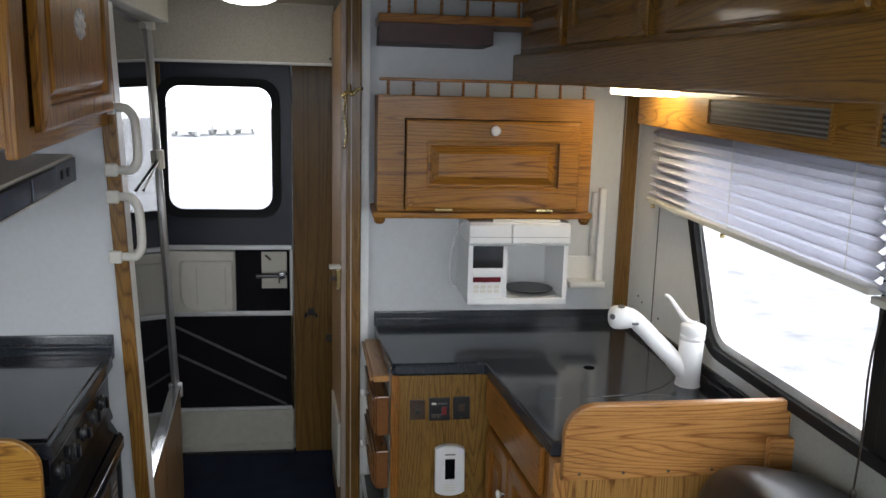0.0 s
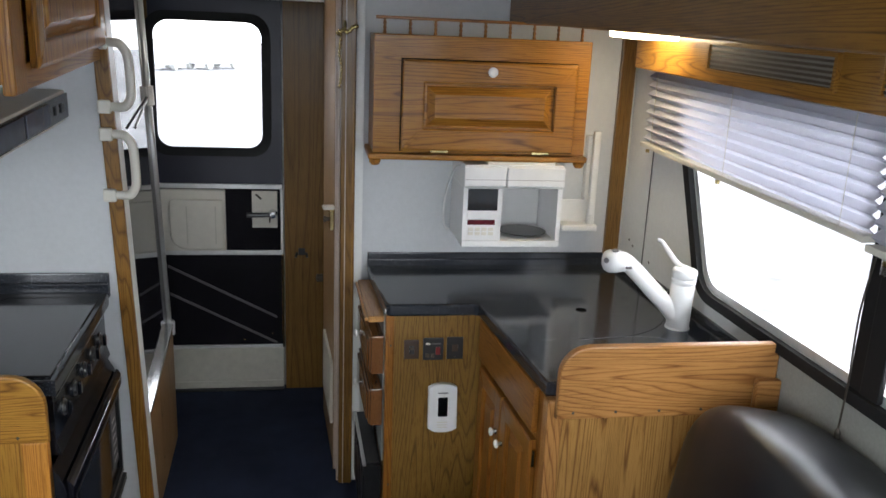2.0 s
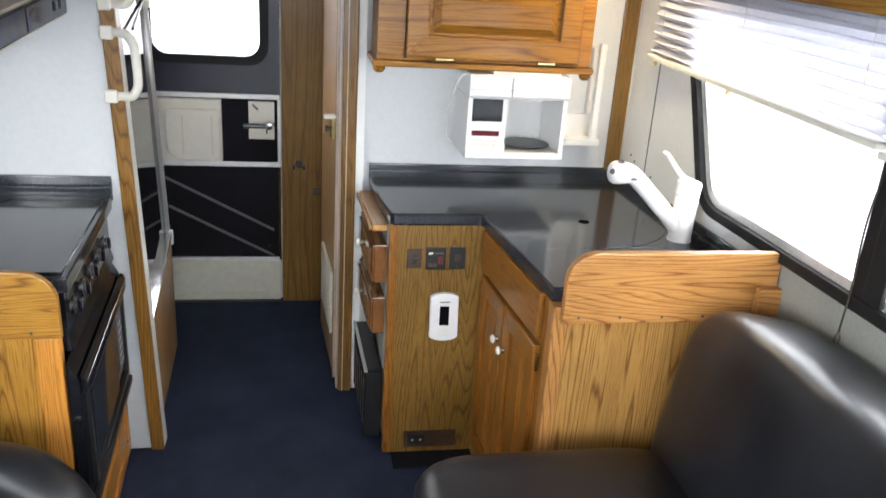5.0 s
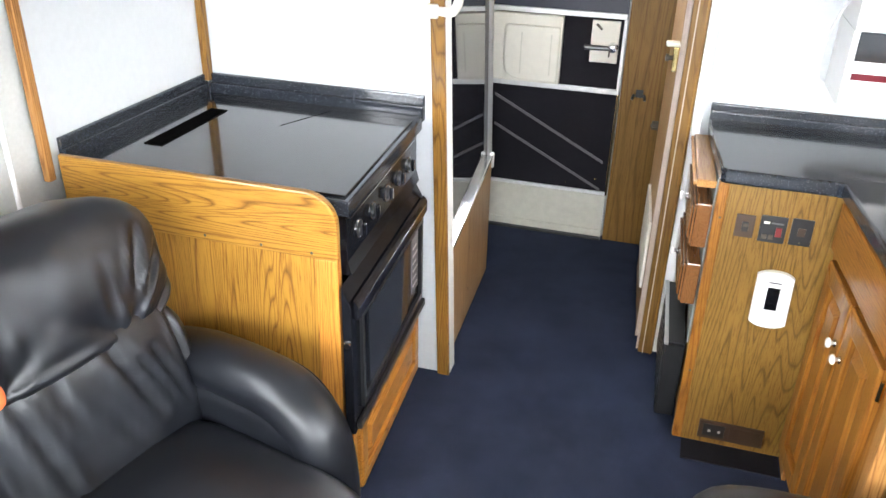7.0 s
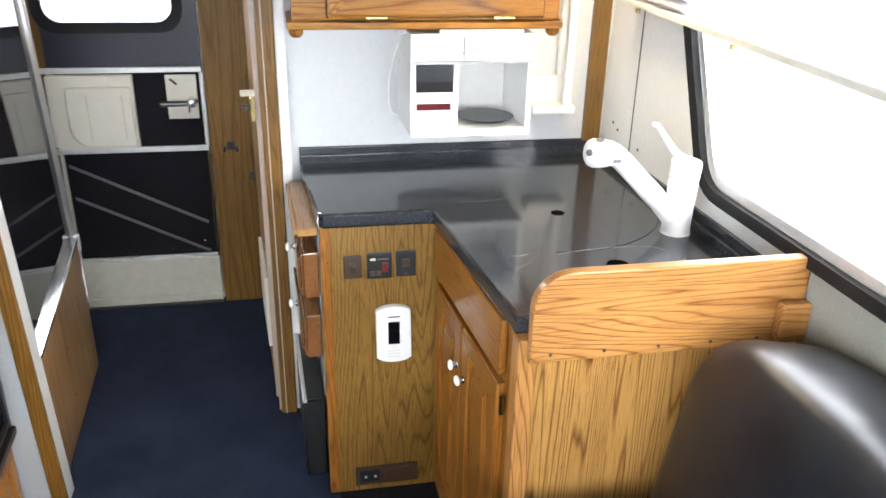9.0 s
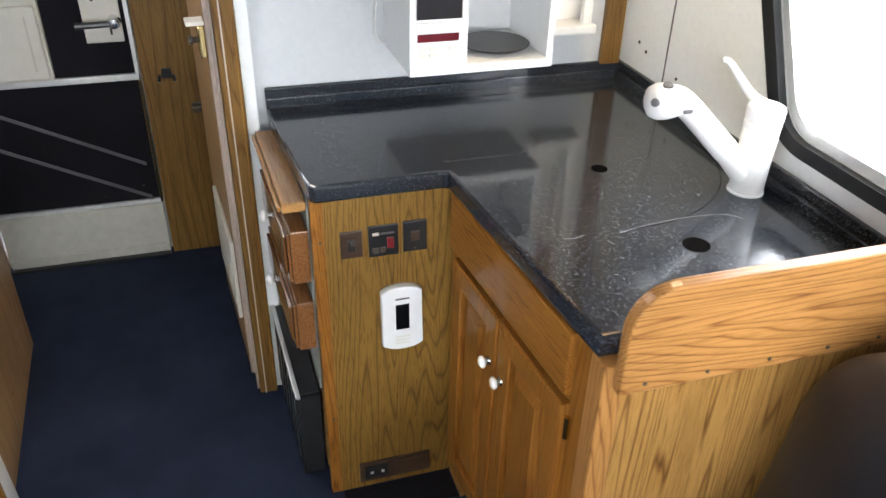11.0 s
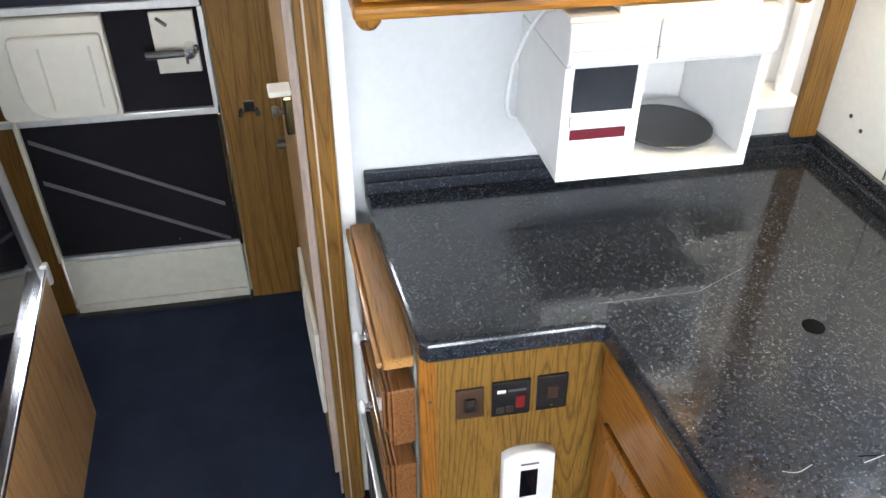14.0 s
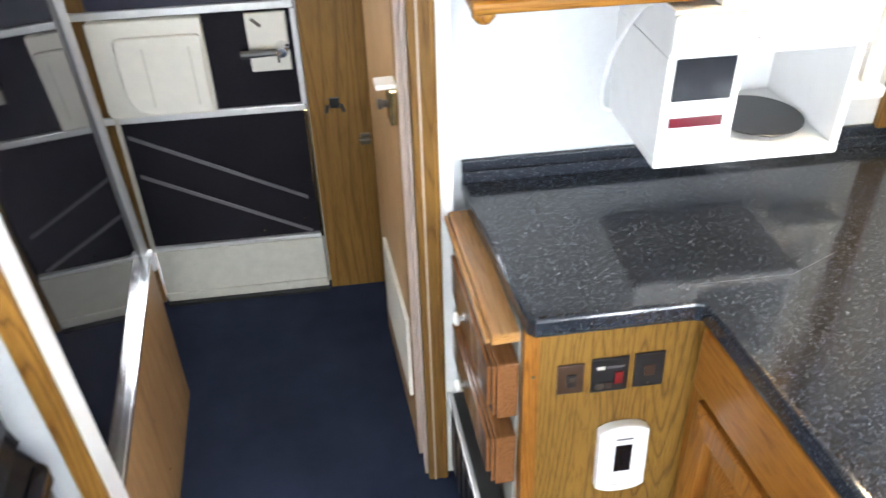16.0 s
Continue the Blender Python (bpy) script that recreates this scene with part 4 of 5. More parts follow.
# ---- entry door ----
ed = thing("door_1", (-0.7, YD, 0.0), "navy and cream motorhome entry door with a window", "door", kind="structure")
DX0, DX1 = -1.045, -0.392
wr = rounded(-0.955, 1.205, -0.468, 1.785, 0.07, 6)
outer = spread(wr, DX0, 1.045, DX1, 1.885)
part("upper_panel", ring(outer, wr, "y", YD, YD + 0.035), navy_trim, ed, "navy vinyl upper panel")
part("window_seal", ring(rounded(-0.985, 1.175, -0.438, 1.815, 0.09, 6), rounded(-0.945, 1.215, -0.478, 1.775, 0.065, 6), "y", YD - 0.016, YD - 0.0005), rubber, ed)
g = part("pane", box(-0.975, YD + 0.012, 1.19, -0.45, YD + 0.016, 1.80), pane_glass, ed)
g.visible_shadow = False
part("lower_panel", box(DX0, YD + 0.004, 0.235, DX1, YD + 0.035, 1.0445), black_carpet_panel, ed, "black carpeted lower panel")
part("kick_panel", box(-0.955, YD - 0.018, 0.012, DX1, YD + 0.03, 0.222, 0.004), cream_paint, ed, "cream kick panel")
part("threshold", box(-0.957, YD - 0.035, 0.0005, DX1, YD + 0.02, 0.0115, 0.002), black_plastic, ed, "black threshold strip")
part("kick_lip", box(-0.957, YD - 0.026, 0.04, DX1 - 0.004, YD - 0.0185, 0.052, 0.003), cream_paint, ed)
part("rail", box(DX0, YD - 0.014, 1.022, DX1, YD + 0.003, 1.044, 0.003), alu, ed, "pale metal strip")
part("rail", box(DX0, YD - 0.014, 0.700, DX1, YD + 0.003, 0.722, 0.003), alu, ed, "pale metal strip")
part("rail", box(-0.955, YD - 0.014, 0.2235, DX1 - 0.004, YD + 0.003, 0.237, 0.002), alu, ed)
part("side_strip", box(DX1 - 0.010, YD - 0.016, 0.722, DX1 + 0.004, YD + 0.003, 1.022, 0.002), alu, ed)
part("side_strip", box(DX1 - 0.006, YD - 0.012, 0.223, DX1 + 0.004, YD + 0.003, 0.6995, 0.002), brass, ed)
part("side_strip", box(-0.968, YD - 0.016, 0.222, -0.956, YD + 0.003, 1.022, 0.002), cream_paint, ed)
bxp = part("storage_box", prism(round_poly([(-0.975, 1.018), (-0.975, 0.724), (-0.655, 0.724), (-0.655, 1.018)], [0.01, 0.03, 0.008, 0.008]), "y", YD - 0.03, YD + 0.003, 0.006), cream_plastic, ed, "cream plastic screen-door box")
part("box_lid", prism(round_poly([(-0.905, 0.975), (-0.905, 0.735), (-0.662, 0.735), (-0.662, 0.975)], [0.02, 0.09, 0.015, 0.015]), "y", YD - 0.052, YD - 0.0305, 0.008, 3), cream_plastic, bxp)
for x in (-0.83, -0.70):
    part("rib", box(x, YD - 0.055, 0.765, x + 0.006, YD - 0.0523, 0.945, 0.001), cream_paint, bxp)
lp = part("latch_plate", box(-0.534, YD - 0.012, 0.835, -0.416, YD + 0.003, 1.012, 0.003), cream_plastic, ed, "cream latch plate")
part("latch_handle", tube([(-0.430, YD - 0.045, 0.905), (-0.50, YD - 0.05, 0.905), (-0.555, YD - 0.05, 0.905)], [0.010, 0.011, 0.012], 10), black_plastic, lp, "black lever")
part("latch_hub", lathe((-0.437, YD - 0.012, 0.905), (0, -1, 0), [(0, 0.022), (0.03, 0.020), (0.045, 0.015), (0.046, 0.002)], 14), chrome, lp)
part("latch_catch", box(-0.455, YD - 0.02, 0.862, -0.448, YD - 0.0125, 0.888, 0.001), dark_metal, lp)
part("latch_pin", tube([(-0.515, YD - 0.018, 0.998), (-0.49, YD - 0.018, 0.975)], 0.005, 8), dark_metal, lp)
for (xa, za), (xb, zb) in (((-0.945, 0.642), (-0.424, 0.372)), ((-0.94, 0.503), (-0.424, 0.236))):
    own = prism([(xa, za), (xb, zb), (xb, zb + 0.013), (xa, za + 0.013)], "y", YD - 0.001, YD + 0.0035)
    part("stripe", own, grey_tape, ed, "grey diagonal strip")
for x, z in ((-0.50, 0.285), (-0.447, 0.292), (-0.585, 0.262)):
    part("stud", lathe((x, YD + 0.0038, z), (0, -1, 0), [(0, 0.004), (0.002, 0.003), (0.0025, 0.001)], 8), brass, ed)
# coat hook on the brown panel
hk = thing("coat_hook", (-0.30, YD - 0.012, 0.70), "small black metal double coat hook", "hook")
part("plate", box(-0.318, YD - 0.017, 0.70, -0.286, YD - 0.0122, 0.735, 0.003), black_plastic, hk)
part("prong", tube(smooth_line([(-0.325, YD - 0.017, 0.705), (-0.325, YD - 0.03, 0.712), (-0.33, YD - 0.04, 0.695)], 4), 0.006, 8), black_plastic, hk)
part("prong", tube(smooth_line([(-0.280, YD - 0.017, 0.705), (-0.280, YD - 0.03, 0.712), (-0.275, YD - 0.04, 0.695)], 4), 0.006, 8), black_plastic, hk)
h2 = thing("door_catch", (-0.22, YD - 0.012, 0.57), "dark metal door catch on the wood panel", "catch")
part("plate", box(-0.232, YD - 0.02, 0.565, -0.200, YD - 0.0122, 0.605, 0.003), dark_metal, h2)
part("bolt", tube([(-0.235, YD - 0.03, 0.588), (-0.20, YD - 0.03, 0.588)], 0.008, 8), dark_metal, h2)

# ---- passage door (folded open along the passage) ----
pdr = thing("door_2", (-0.18, 0.9, 0.0), "tall oak passage door standing open with a latch and vent", "door", kind="structure")
swing = Matrix.Translation((-0.156, 0.50, 0)) @ Matrix.Rotation(radians(4.2), 4, 'Z')


def leaf_part(name, bm, mat, parent=None, label=""):
    bm.transform(swing)
    return part(name, bm, mat, parent or pdr, label)


leaf_part("leaf", box(-0.002, 0.012, 0.02, 0.020, 0.56, 2.08, 0.002), beech)
leaf_part("edge_strip", box(-0.004, 0.0, 0.02, 0.020, 0.0115, 2.08, 0.002), pale_edge, None, "pale edge strip")
vp = leaf_part("vent_panel", box(-0.014, 0.05, 0.20, -0.0025, 0.43, 0.47, 0.004), cream_plastic, None, "white vent panel")
for k in range(5):
    leaf_part("slat", box(-0.016, 0.08, 0.235 + k * 0.042, -0.0142, 0.40, 0.253 + k * 0.042, 0.001), cream_plastic, vp)
lt = leaf_part("latch", box(-0.020, 0.02, 1.02, -0.0025, 0.075, 1.10, 0.004), brass, None, "brass latch")
leaf_part("latch_top", box(-0.046, 0.025, 1.10, -0.003, 0.07, 1.112, 0.003), cream_plastic, lt)
leaf_part("latch_knob", lathe((-0.020, 0.05, 1.06), (-1, 0, 0), [(0, 0.008), (0.010, 0.008), (0.014, 0.012), (0.022, 0.011), (0.023, 0.002)], 12), dark_metal, lt)
setting("wall_passage", box(-0.162, YW + 0.046, 0, -0.13, YD + 0.028, ZC), brownply, "brown wood wall along the passage", "wall")
# hanging brass hook and key ornament by the passage post
ko = thing("brass_hook", (-0.145, YW - 0.055, 1.70), "polished brass hook with a hanging chain", "hook")
part("plate", box(-0.140, YW - 0.056, 1.70, -0.122, YW - 0.0505, 1.80, 0.002), brass, ko)
part("flourish", tube(smooth_line([(-0.158, YE - 0.075, 1.742), (-0.142, YE - 0.078, 1.756), (-0.122, YE - 0.08, 1.750), (-0.105, YE - 0.078, 1.766), (-0.086, YE - 0.075, 1.772)], 5), [0.006 + 0.004 * (k % 3 == 0) for k in range(21)], 8), brass, ko, smooth=True)
part("hook_arm", tube(smooth_line([(-0.131, YW - 0.056, 1.77), (-0.131, YW - 0.085, 1.785), (-0.131, YW - 0.10, 1.76), (-0.145, YW - 0.10, 1.745)], 5), 0.005, 8), brass, ko)
part("chain", tube(smooth_line([(-0.145, YW - 0.10, 1.745), (-0.150, YW - 0.095, 1.68), (-0.142, YW - 0.09, 1.62), (-0.15, YW - 0.09, 1.56)], 14), [0.0055 if k % 3 else 0.0018 for k in range(43)], 8), brass, ko, smooth=True)

# ---- partition by the steps ----
TURN = Matrix.Translation((-0.795, 0.124, 0)) @ Matrix.Rotation(radians(3.0), 4, 'Z') @ Matrix.Translation((0.795, -0.124, 0))


def turned(bm):
    bm.transform(TURN)
    return bm


def lift(y):
    return 0.43 + (0.515 - 0.43) * (y - 0.124) / 0.746


hw = thing("half_wall", (-0.80, 0.45, 0.0), "low beige plywood half wall with an aluminium capping", "partition")
part("panel", turned(prism([(0.124, 0.0), (0.475, 0.0), (0.475, lift(0.475)), (0.124, lift(0.124))], "x", -0.822, -0.795)), beech, hw)
part("panel", turned(prism([(0.4765, 0.0), (0.865, 0.0), (0.865, lift(0.865)), (0.4765, lift(0.4765))], "x", -0.822, -0.795)), beech, hw)
part("capping", turned(prism([(0.124, lift(0.124) + 0.001), (0.868, lift(0.868) + 0.001), (0.868, lift(0.868) + 0.018), (0.124, lift(0.124) + 0.018)], "x", -0.826, -0.790, 0.004)), chrome, hw, "aluminium capping")
part("end_cap", turned(box(-0.83, 0.860, 0.475, -0.786, 0.880, 0.540, 0.006)), alu, hw, "dull metal end cap")
for z in (0.12, 0.30):
    part("screw", turned(lathe((-0.795, 0.470, z), (1, 0, 0), [(0, 0.004), (0.002, 0.003), (0.0022, 0.001)], 8)), dark_metal, hw)
dg = thing("dark_screen", (-0.84, 0.45, 0.45), "tall glossy dark tinted acrylic screen", "screen")
part("sheet", turned(sheared(box(-0.800, 0.132, 0.34, -0.794, 0.86, 2.0))), dark_film, dg)
part("edge", sheared(box(-0.790, YP + 0.001, 0.0, -0.764, 0.131, 2.0, 0.003)), white_plastic, dg, "white edge channel")
pole = thing("grab_pole", (-0.86, 0.87, 0.53), "slim polished metal grab pole", "pole")
part("tube", tube([(-0.850, 0.87, 0.53), (-0.904, 0.87, 1.99)], 0.0135, 14), light_metal, pole, smooth=True)
part("clamp", lathe((-0.881, 0.87, 1.44), (-0.03, 0, 1), [(0, 0.014), (0.002, 0.020), (0.075, 0.020), (0.077, 0.014)], 12), cream_plastic, pole, "cream clamp")
part("top_cap", box(-0.928, 0.845, 1.98, -0.880, 0.895, 2.01, 0.005), cream_plastic, pole)
part("stay", tube([(-0.885, 0.87, 1.475), (-0.850, 0.46, 1.40)], 0.005, 8), dark_metal, pole, "thin dark stay rod")
bw = thing("screen_header", (-0.9, 0.45, 1.99), "cream header box above the dark screen", "header")
part("box", box(-1.0, 0.114, 2.012, -0.835, 0.92, ZC - 0.002, 0.006), cream_paint, bw)
for zc in (1.60, 1.335):
    gh = thing("grab_bar", (-0.80, YP + 0.02, zc - 0.1), "chunky cream plastic D-shaped grab bar", "grab bar", "grab bars")
    z0, z1 = zc - 0.092, zc + 0.092
    part("grip", tube(smooth_line([(-0.842, 0.060, z1), (-0.80, 0.050, z1), (-0.783, 0.047, z1 - 0.010), (-0.769, 0.046, z1 - 0.036), (-0.765, 0.046, zc), (-0.765, 0.046, z0 + 0.036), (-0.776, 0.047, z0 + 0.010), (-0.79, 0.050, z0), (-0.835, 0.060, z0)], 5), 0.0135, 12), cream_plastic, gh, smooth=True)
    for z in (z0, z1):
        part("foot", box(-0.862, 0.038, z - 0.020, -0.824, 0.0535, z + 0.020, 0.007, 3), cream_plastic, gh)
cl = thing("ceiling_lamp", (-0.50, 0.64, ZC), "round frosted ceiling lamp, lit, over the passage", "lamp")
part("base", lathe((-0.50, 0.64, ZC - 0.0005), (0, 0, -1), [(0, 0.13), (0.012, 0.13), (0.014, 0.115)], 28), white_plastic, cl)
part("glass", lathe((-0.50, 0.64, ZC - 0.014), (0, 0, -1), [(0, 0.115), (0.02, 0.105), (0.035, 0.075), (0.042, 0.03), (0.043, 0.002)], 28), hall_glow, cl, smooth=True)

# ---- cooker side ----
LT = 0.935
SKEW = Matrix.Translation((-0.834, -0.1, 0)) @ Matrix.Rotation(radians(3.7), 4, 'Z') @ Matrix.Translation((0.834, 0.1, 0))


def skewed(bm):
    bm.transform(SKEW)
    return bm


lc = thing("cooker_worktop", (-1.24, -0.3, LT - 0.04), "glossy black worktop with upstand over the cooker", "worktop")
part("slab", prism([(-0.824, -0.62), (-0.864, 0.030), (-0.870, 0.042), (XL + 0.034, 0.042), (XL + 0.034, -0.62)], "z", LT - 0.04, LT, 0.006, 3), granite, lc)
part("upstand", box(XL + 0.034, 0.056, LT - 0.02, -0.866, YP - 0.001, LT + 0.058, 0.004), granite, lc)
part("upstand_ledge", box(XL + 0.034, 0.0425, LT - 0.02, -0.866, 0.0555, LT + 0.030, 0.005, 3), granite, lc)
part("upstand", box(XL + 0.014, -0.62, LT - 0.02, XL + 0.0235, YP - 0.030, LT + 0.058, 0.004), granite, lc)
part("upstand_ledge", box(XL + 0.024, -0.62, LT - 0.02, XL + 0.0335, 0.042, LT + 0.030, 0.005, 3), granite, lc)
part("hob_cover", prism([(-0.840, -0.60), (-0.878, -0.015), (XL + 0.11, -0.015), (XL + 0.11, -0.60)], "z", LT + 0.0005, LT + 0.006, 0.002), black_enamel, lc, "shiny black hob cover")
part("vent_slot", box(-1.475, -0.46, LT + 0.0065, -1.42, -0.13, LT + 0.0085, 0.001), dark_hole, lc, "black vent slot")
part("hob_joint", tube([(-1.21, -0.20, LT + 0.006), (-1.13, -0.016, LT + 0.006)], 0.0012, 5), dark_hole, lc)

ck = thing("cooker", (-0.9, -0.3, 0.27), "black built-in gas cooker with chrome knobs and glass door", "oven")
part("body", box(-1.45, -0.59, 0.29, -0.905, 0.01, LT - 0.041), oven_enamel, ck)
part("control_panel", skewed(prism([(-0.904, 0.735), (-0.862, 0.735), (-0.871, 0.77), (-0.872, LT - 0.046), (-0.904, LT - 0.046)], "y", -0.60, 0.03)), oven_enamel, ck)
# the thick door: a sloping top lip, a proud inner frame round the glass, a lower lip
dr = part("oven_door", skewed(prism([(-0.872, 0.292), (-0.848, 0.292), (-0.846, 0.672), (-0.852, 0.690), (-0.872, 0.728)], "y", -0.654, 0.030, 0.004)), oven_enamel, ck)
part("top_lip", skewed(prism([(-0.8455, 0.640), (-0.832, 0.640), (-0.832, 0.672), (-0.838, 0.684), (-0.8455, 0.690)], "y", -0.645, 0.022, 0.003)), oven_enamel, dr)
# thin chrome strip added as the highlight along the black lip
part("lip_shine", skewed(box(-0.8318, -0.635, 0.666, -0.8308, 0.012, 0.670)), chrome, dr, "bright line imitating the highlight on the lip")
part("window_rim", skewed(ring(rect(-0.60, 0.345, -0.005, 0.632), inset(rect(-0.60, 0.345, -0.005, 0.632), 0.016), "x", -0.8475, -0.838)), black_plastic, dr)
part("door_window", skewed(box(-0.8465, -0.535, 0.375, -0.8430, -0.165, 0.605, 0.001)), oven_glass, dr, "dark blue-grey oven glass")
part("door_notice", skewed(box(-0.8465, -0.118, 0.41, -0.8435, -0.045, 0.60)), grey_tape, dr, "grey instruction label")
for k in range(6):
    part("notice_line", skewed(box(-0.8434, -0.110, 0.43 + k * 0.026, -0.8430, -0.055 - 0.012 * (k % 2), 0.438 + k * 0.026)), button_grey, dr)
part("lower_lip", skewed(box(-0.8475, -0.64, 0.300, -0.834, 0.018, 0.325, 0.005, 3)), black_plastic, dr)
part("side_latch", skewed(lathe((-0.860, -0.6545, 0.57), (0, -1, 0), [(0, 0.010), (0.006, 0.009), (0.007, 0.002)], 10)), chrome, dr)
for y in (-0.515, -0.405, -0.285, -0.170, -0.065):
    kb = lathe((-0.871, y, 0.820), (1, 0, 0.05), [(0, 0.021), (0.004, 0.021), (0.005, 0.017), (0.010, 0.015), (0.011, 0.002)], 16)
    kk = part("knob", skewed(kb), black_plastic, ck, "black knob with chrome grip", smooth=False)
    part("grip", skewed(box(-0.8605, y - 0.006, 0.803, -0.8515, y + 0.006, 0.837, 0.003)), oven_enamel, kk)
    part("grip_line", skewed(box(-0.8513, y - 0.004, 0.806, -0.8505, y + 0.004, 0.834, 0.0003)), chrome, kk, "chrome line")
    part("trim_ring", skewed(lathe((-0.8708, y, 0.820), (1, 0, 0.05), [(0, 0.0240), (0.003, 0.0240), (0.0035, 0.0215)], 18)), chrome, kk, "chrome ring")
part("pointer_strip", skewed(box(-0.8718, -0.58, 0.872, -0.8700, 0.0, 0.875)), chrome, ck)

cb = thing("cooker_cabinet", (-1.2, -0.3, 0.0), "oak cabinet below and beside the cooker", "cabinet")
part("lower_front", skewed(box(-0.884, -0.60, 0.02, -0.872, 0.03, 0.288)), kick["y"], cb)
raised_door(cb, "x", -0.8715, 1, -0.575, 0.035, 0.02, 0.275, 0.045, kick, grain="y", name="kick_door", t=0.016, move=SKEW)
part("end_panel", box(XL + 0.05, -0.638, 0.0, -0.905, -0.622, 0.83), gold["z"], cb, "oak-veneered end panel")
part("end_stile", box(-0.9045, -0.645, 0.0, -0.846, -0.657 + 0.036, 0.79, 0.004), kick["z"], cb, "orange oak corner stile")
gl = thing("guard_board", (-1.2, -0.66, 0.8), "varnished oak splash board with a rounded corner", "board")
pts = [(XL + 0.05, 0.80), (-0.835, 0.80), (-0.835, 0.885)] + arc(-0.912, 0.890, 0.077, 0, 90, 8)[1:] + [(XL + 0.05, 0.967)]
part("board", prism(pts, "y", -0.665, -0.646, 0.005, 2), gold["x"], gl)
for x in (-0.90, -1.03, -1.18, -1.33):
    part("screw", lathe((x, -0.665, 0.815), (0, -1, 0), [(0, 0.004), (0.001, 0.004), (0.0012, 0.001)], 8), dark_metal, gl)

# upper cabinet and hood on the cooker side
TIP = Matrix.Identity(4)
TIP[2][1], TIP[2][3] = 0.075, -0.075 * 0.05
lu = thing("upper_cabinet", (-1.2, -0.3, 1.6), "varnished oak upper cabinet with an ornament-carved door", "cabinet")


def tipped(bm):
    bm.transform(TIP)
    return bm


part("carcass", tipped(box(XL + 0.014, -0.62, 1.66, -0.862, YP - 0.002, 2.11)), honey["y"], lu)
part("face_rail", tipped(box(-0.8615, -0.58, 1.642, -0.845, YP - 0.018, 1.70, 0.005)), honey["y"], lu)
part("face_stile", tipped(box(-0.8616, -0.66, 1.642, -0.835, -0.5805, 2.11, 0.006)), honey["z"], lu)
d = raised_door(lu, "x", -0.8445, 1, -0.53, 1.685, 0.045, 2.105, 0.055, honey, grain="z", move=TIP)
part("rosette", lathe((-0.829, -0.235, 1.905), (1, 0, 0), [(0, 0.038), (0.005, 0.036), (0.006, 0.028), (0.010, 0.024), (0.011, 0.014), (0.014, 0.008), (0.015, 0.002)], 10), alu, d, "pale carved rosette")
for k in range(8):
    an = k * math.pi / 4
    part("petal", lathe((-0.826, -0.235 + 0.03 * math.cos(an), 1.905 + 0.03 * math.sin(an)), (1, 0, 0), [(0, 0.010), (0.006, 0.008), (0.008, 0.002)], 8), alu, d)
hd = thing("range_hood", (-1.2, -0.3, 1.45), "slim white range hood with a dark control strip", "hood")
part("body", tipped(box(XL + 0.014, -0.60, 1.463, -0.955, YP - 0.002, 1.552, 0.006)), cream_plastic, hd)
strip = part("control_strip", tipped(box(-0.954, -0.585, 1.475, -0.945, 0.055, 1.545, 0.003)), sky_tint_glass, hd, "dark control strip")
part("button", tipped(box(-0.9445, -0.07, 1.498, -0.940, -0.045, 1.523, 0.002)), black_plastic, strip)
part("button", tipped(box(-0.9445, -0.02, 1.498, -0.940, 0.005, 1.523, 0.002)), black_plastic, strip)
part("lens", tipped(box(-0.9445, -0.52, 1.480, -0.941, -0.32, 1.540, 0.002)), sky_tint_lens, strip)
part("lens", tipped(box(-0.9445, -0.30, 1.480, -0.941, -0.12, 1.540, 0.002)), sky_tint_lens, strip)


# ---- leather seats ----
def cushion(size, at, power=5.0, turn=None, cuts=9, wrinkle=0.0, crown=0.0, seed=0.0):
    """A padded block: a cube swollen into a rounded form, with slight creases."""
    bm = bmesh.new()
    bmesh.ops.create_cube(bm, size=2.0)
    bmesh.ops.subdivide_edges(bm, edges=bm.edges[:], cuts=cuts, use_grid_fill=True)
    for v in bm.verts:
        n = (abs(v.co.x) ** power + abs(v.co.y) ** power + abs(v.co.z) ** power) ** (1 / power)
        q = v.co / n
        if crown:
            q.z *= 1 + crown * (1 - q.x * q.x) * (1 - q.y * q.y)
        v.co = Vector((q.x * size[0] / 2, q.y * size[1] / 2, q.z * size[2] / 2))
        if wrinkle:
            s = Vector((v.co.x * 4 + seed, v.co.y * 9, v.co.z * 5))
            v.co += v.co.normalized() * wrinkle * (noise.noise(s) + 0.5 * noise.noise(s * 2.3))
    m = Matrix.Translation(at)
    if turn is not None:
        m = m @ turn
    bm.transform(m)
    return bm


def creased(bm, front, dimples=(), folds=()):
    """Pulls buttons in and presses folds into the side of a cushion that faces +x."""
    for v in bm.verts:
        if v.co.x < front:
            continue
        y, z, pull = v.co.y, v.co.z, 0.0
        for by, bz in dimples:
            r = math.hypot(y - by, z - bz)
            pull += 0.030 * math.exp(-(r / 0.035) ** 2)
            if r > 1e-4:
                pull += 0.009 * max(0.0, math.sin(7 * math.atan2(z - bz, y - by) + by * 20)) * math.exp(-((r - 0.09) / 0.07) ** 2)
        for y0, z0, y1, z1, deep_, wide in folds:
            t = max(0.0, min(1.0, ((y - y0) * (y1 - y0) + (z - z0) * (z1 - z0)) / ((y1 - y0) ** 2 + (z1 - z0) ** 2)))
            d = math.hypot(y - y0 - t * (y1 - y0), z - z0 - t * (z1 - z0))
            pull += deep_ * math.sin(math.pi * (0.1 + 0.8 * t)) * (math.exp(-(d / wide) ** 2) - 0.45 * math.exp(-((d - 2.2 * wide) / wide) ** 2))
        v.co.x -= pull
    return bm


def rot(x=0, y=0, z=0):
    return pose(0, 0, 0, x, y, z)


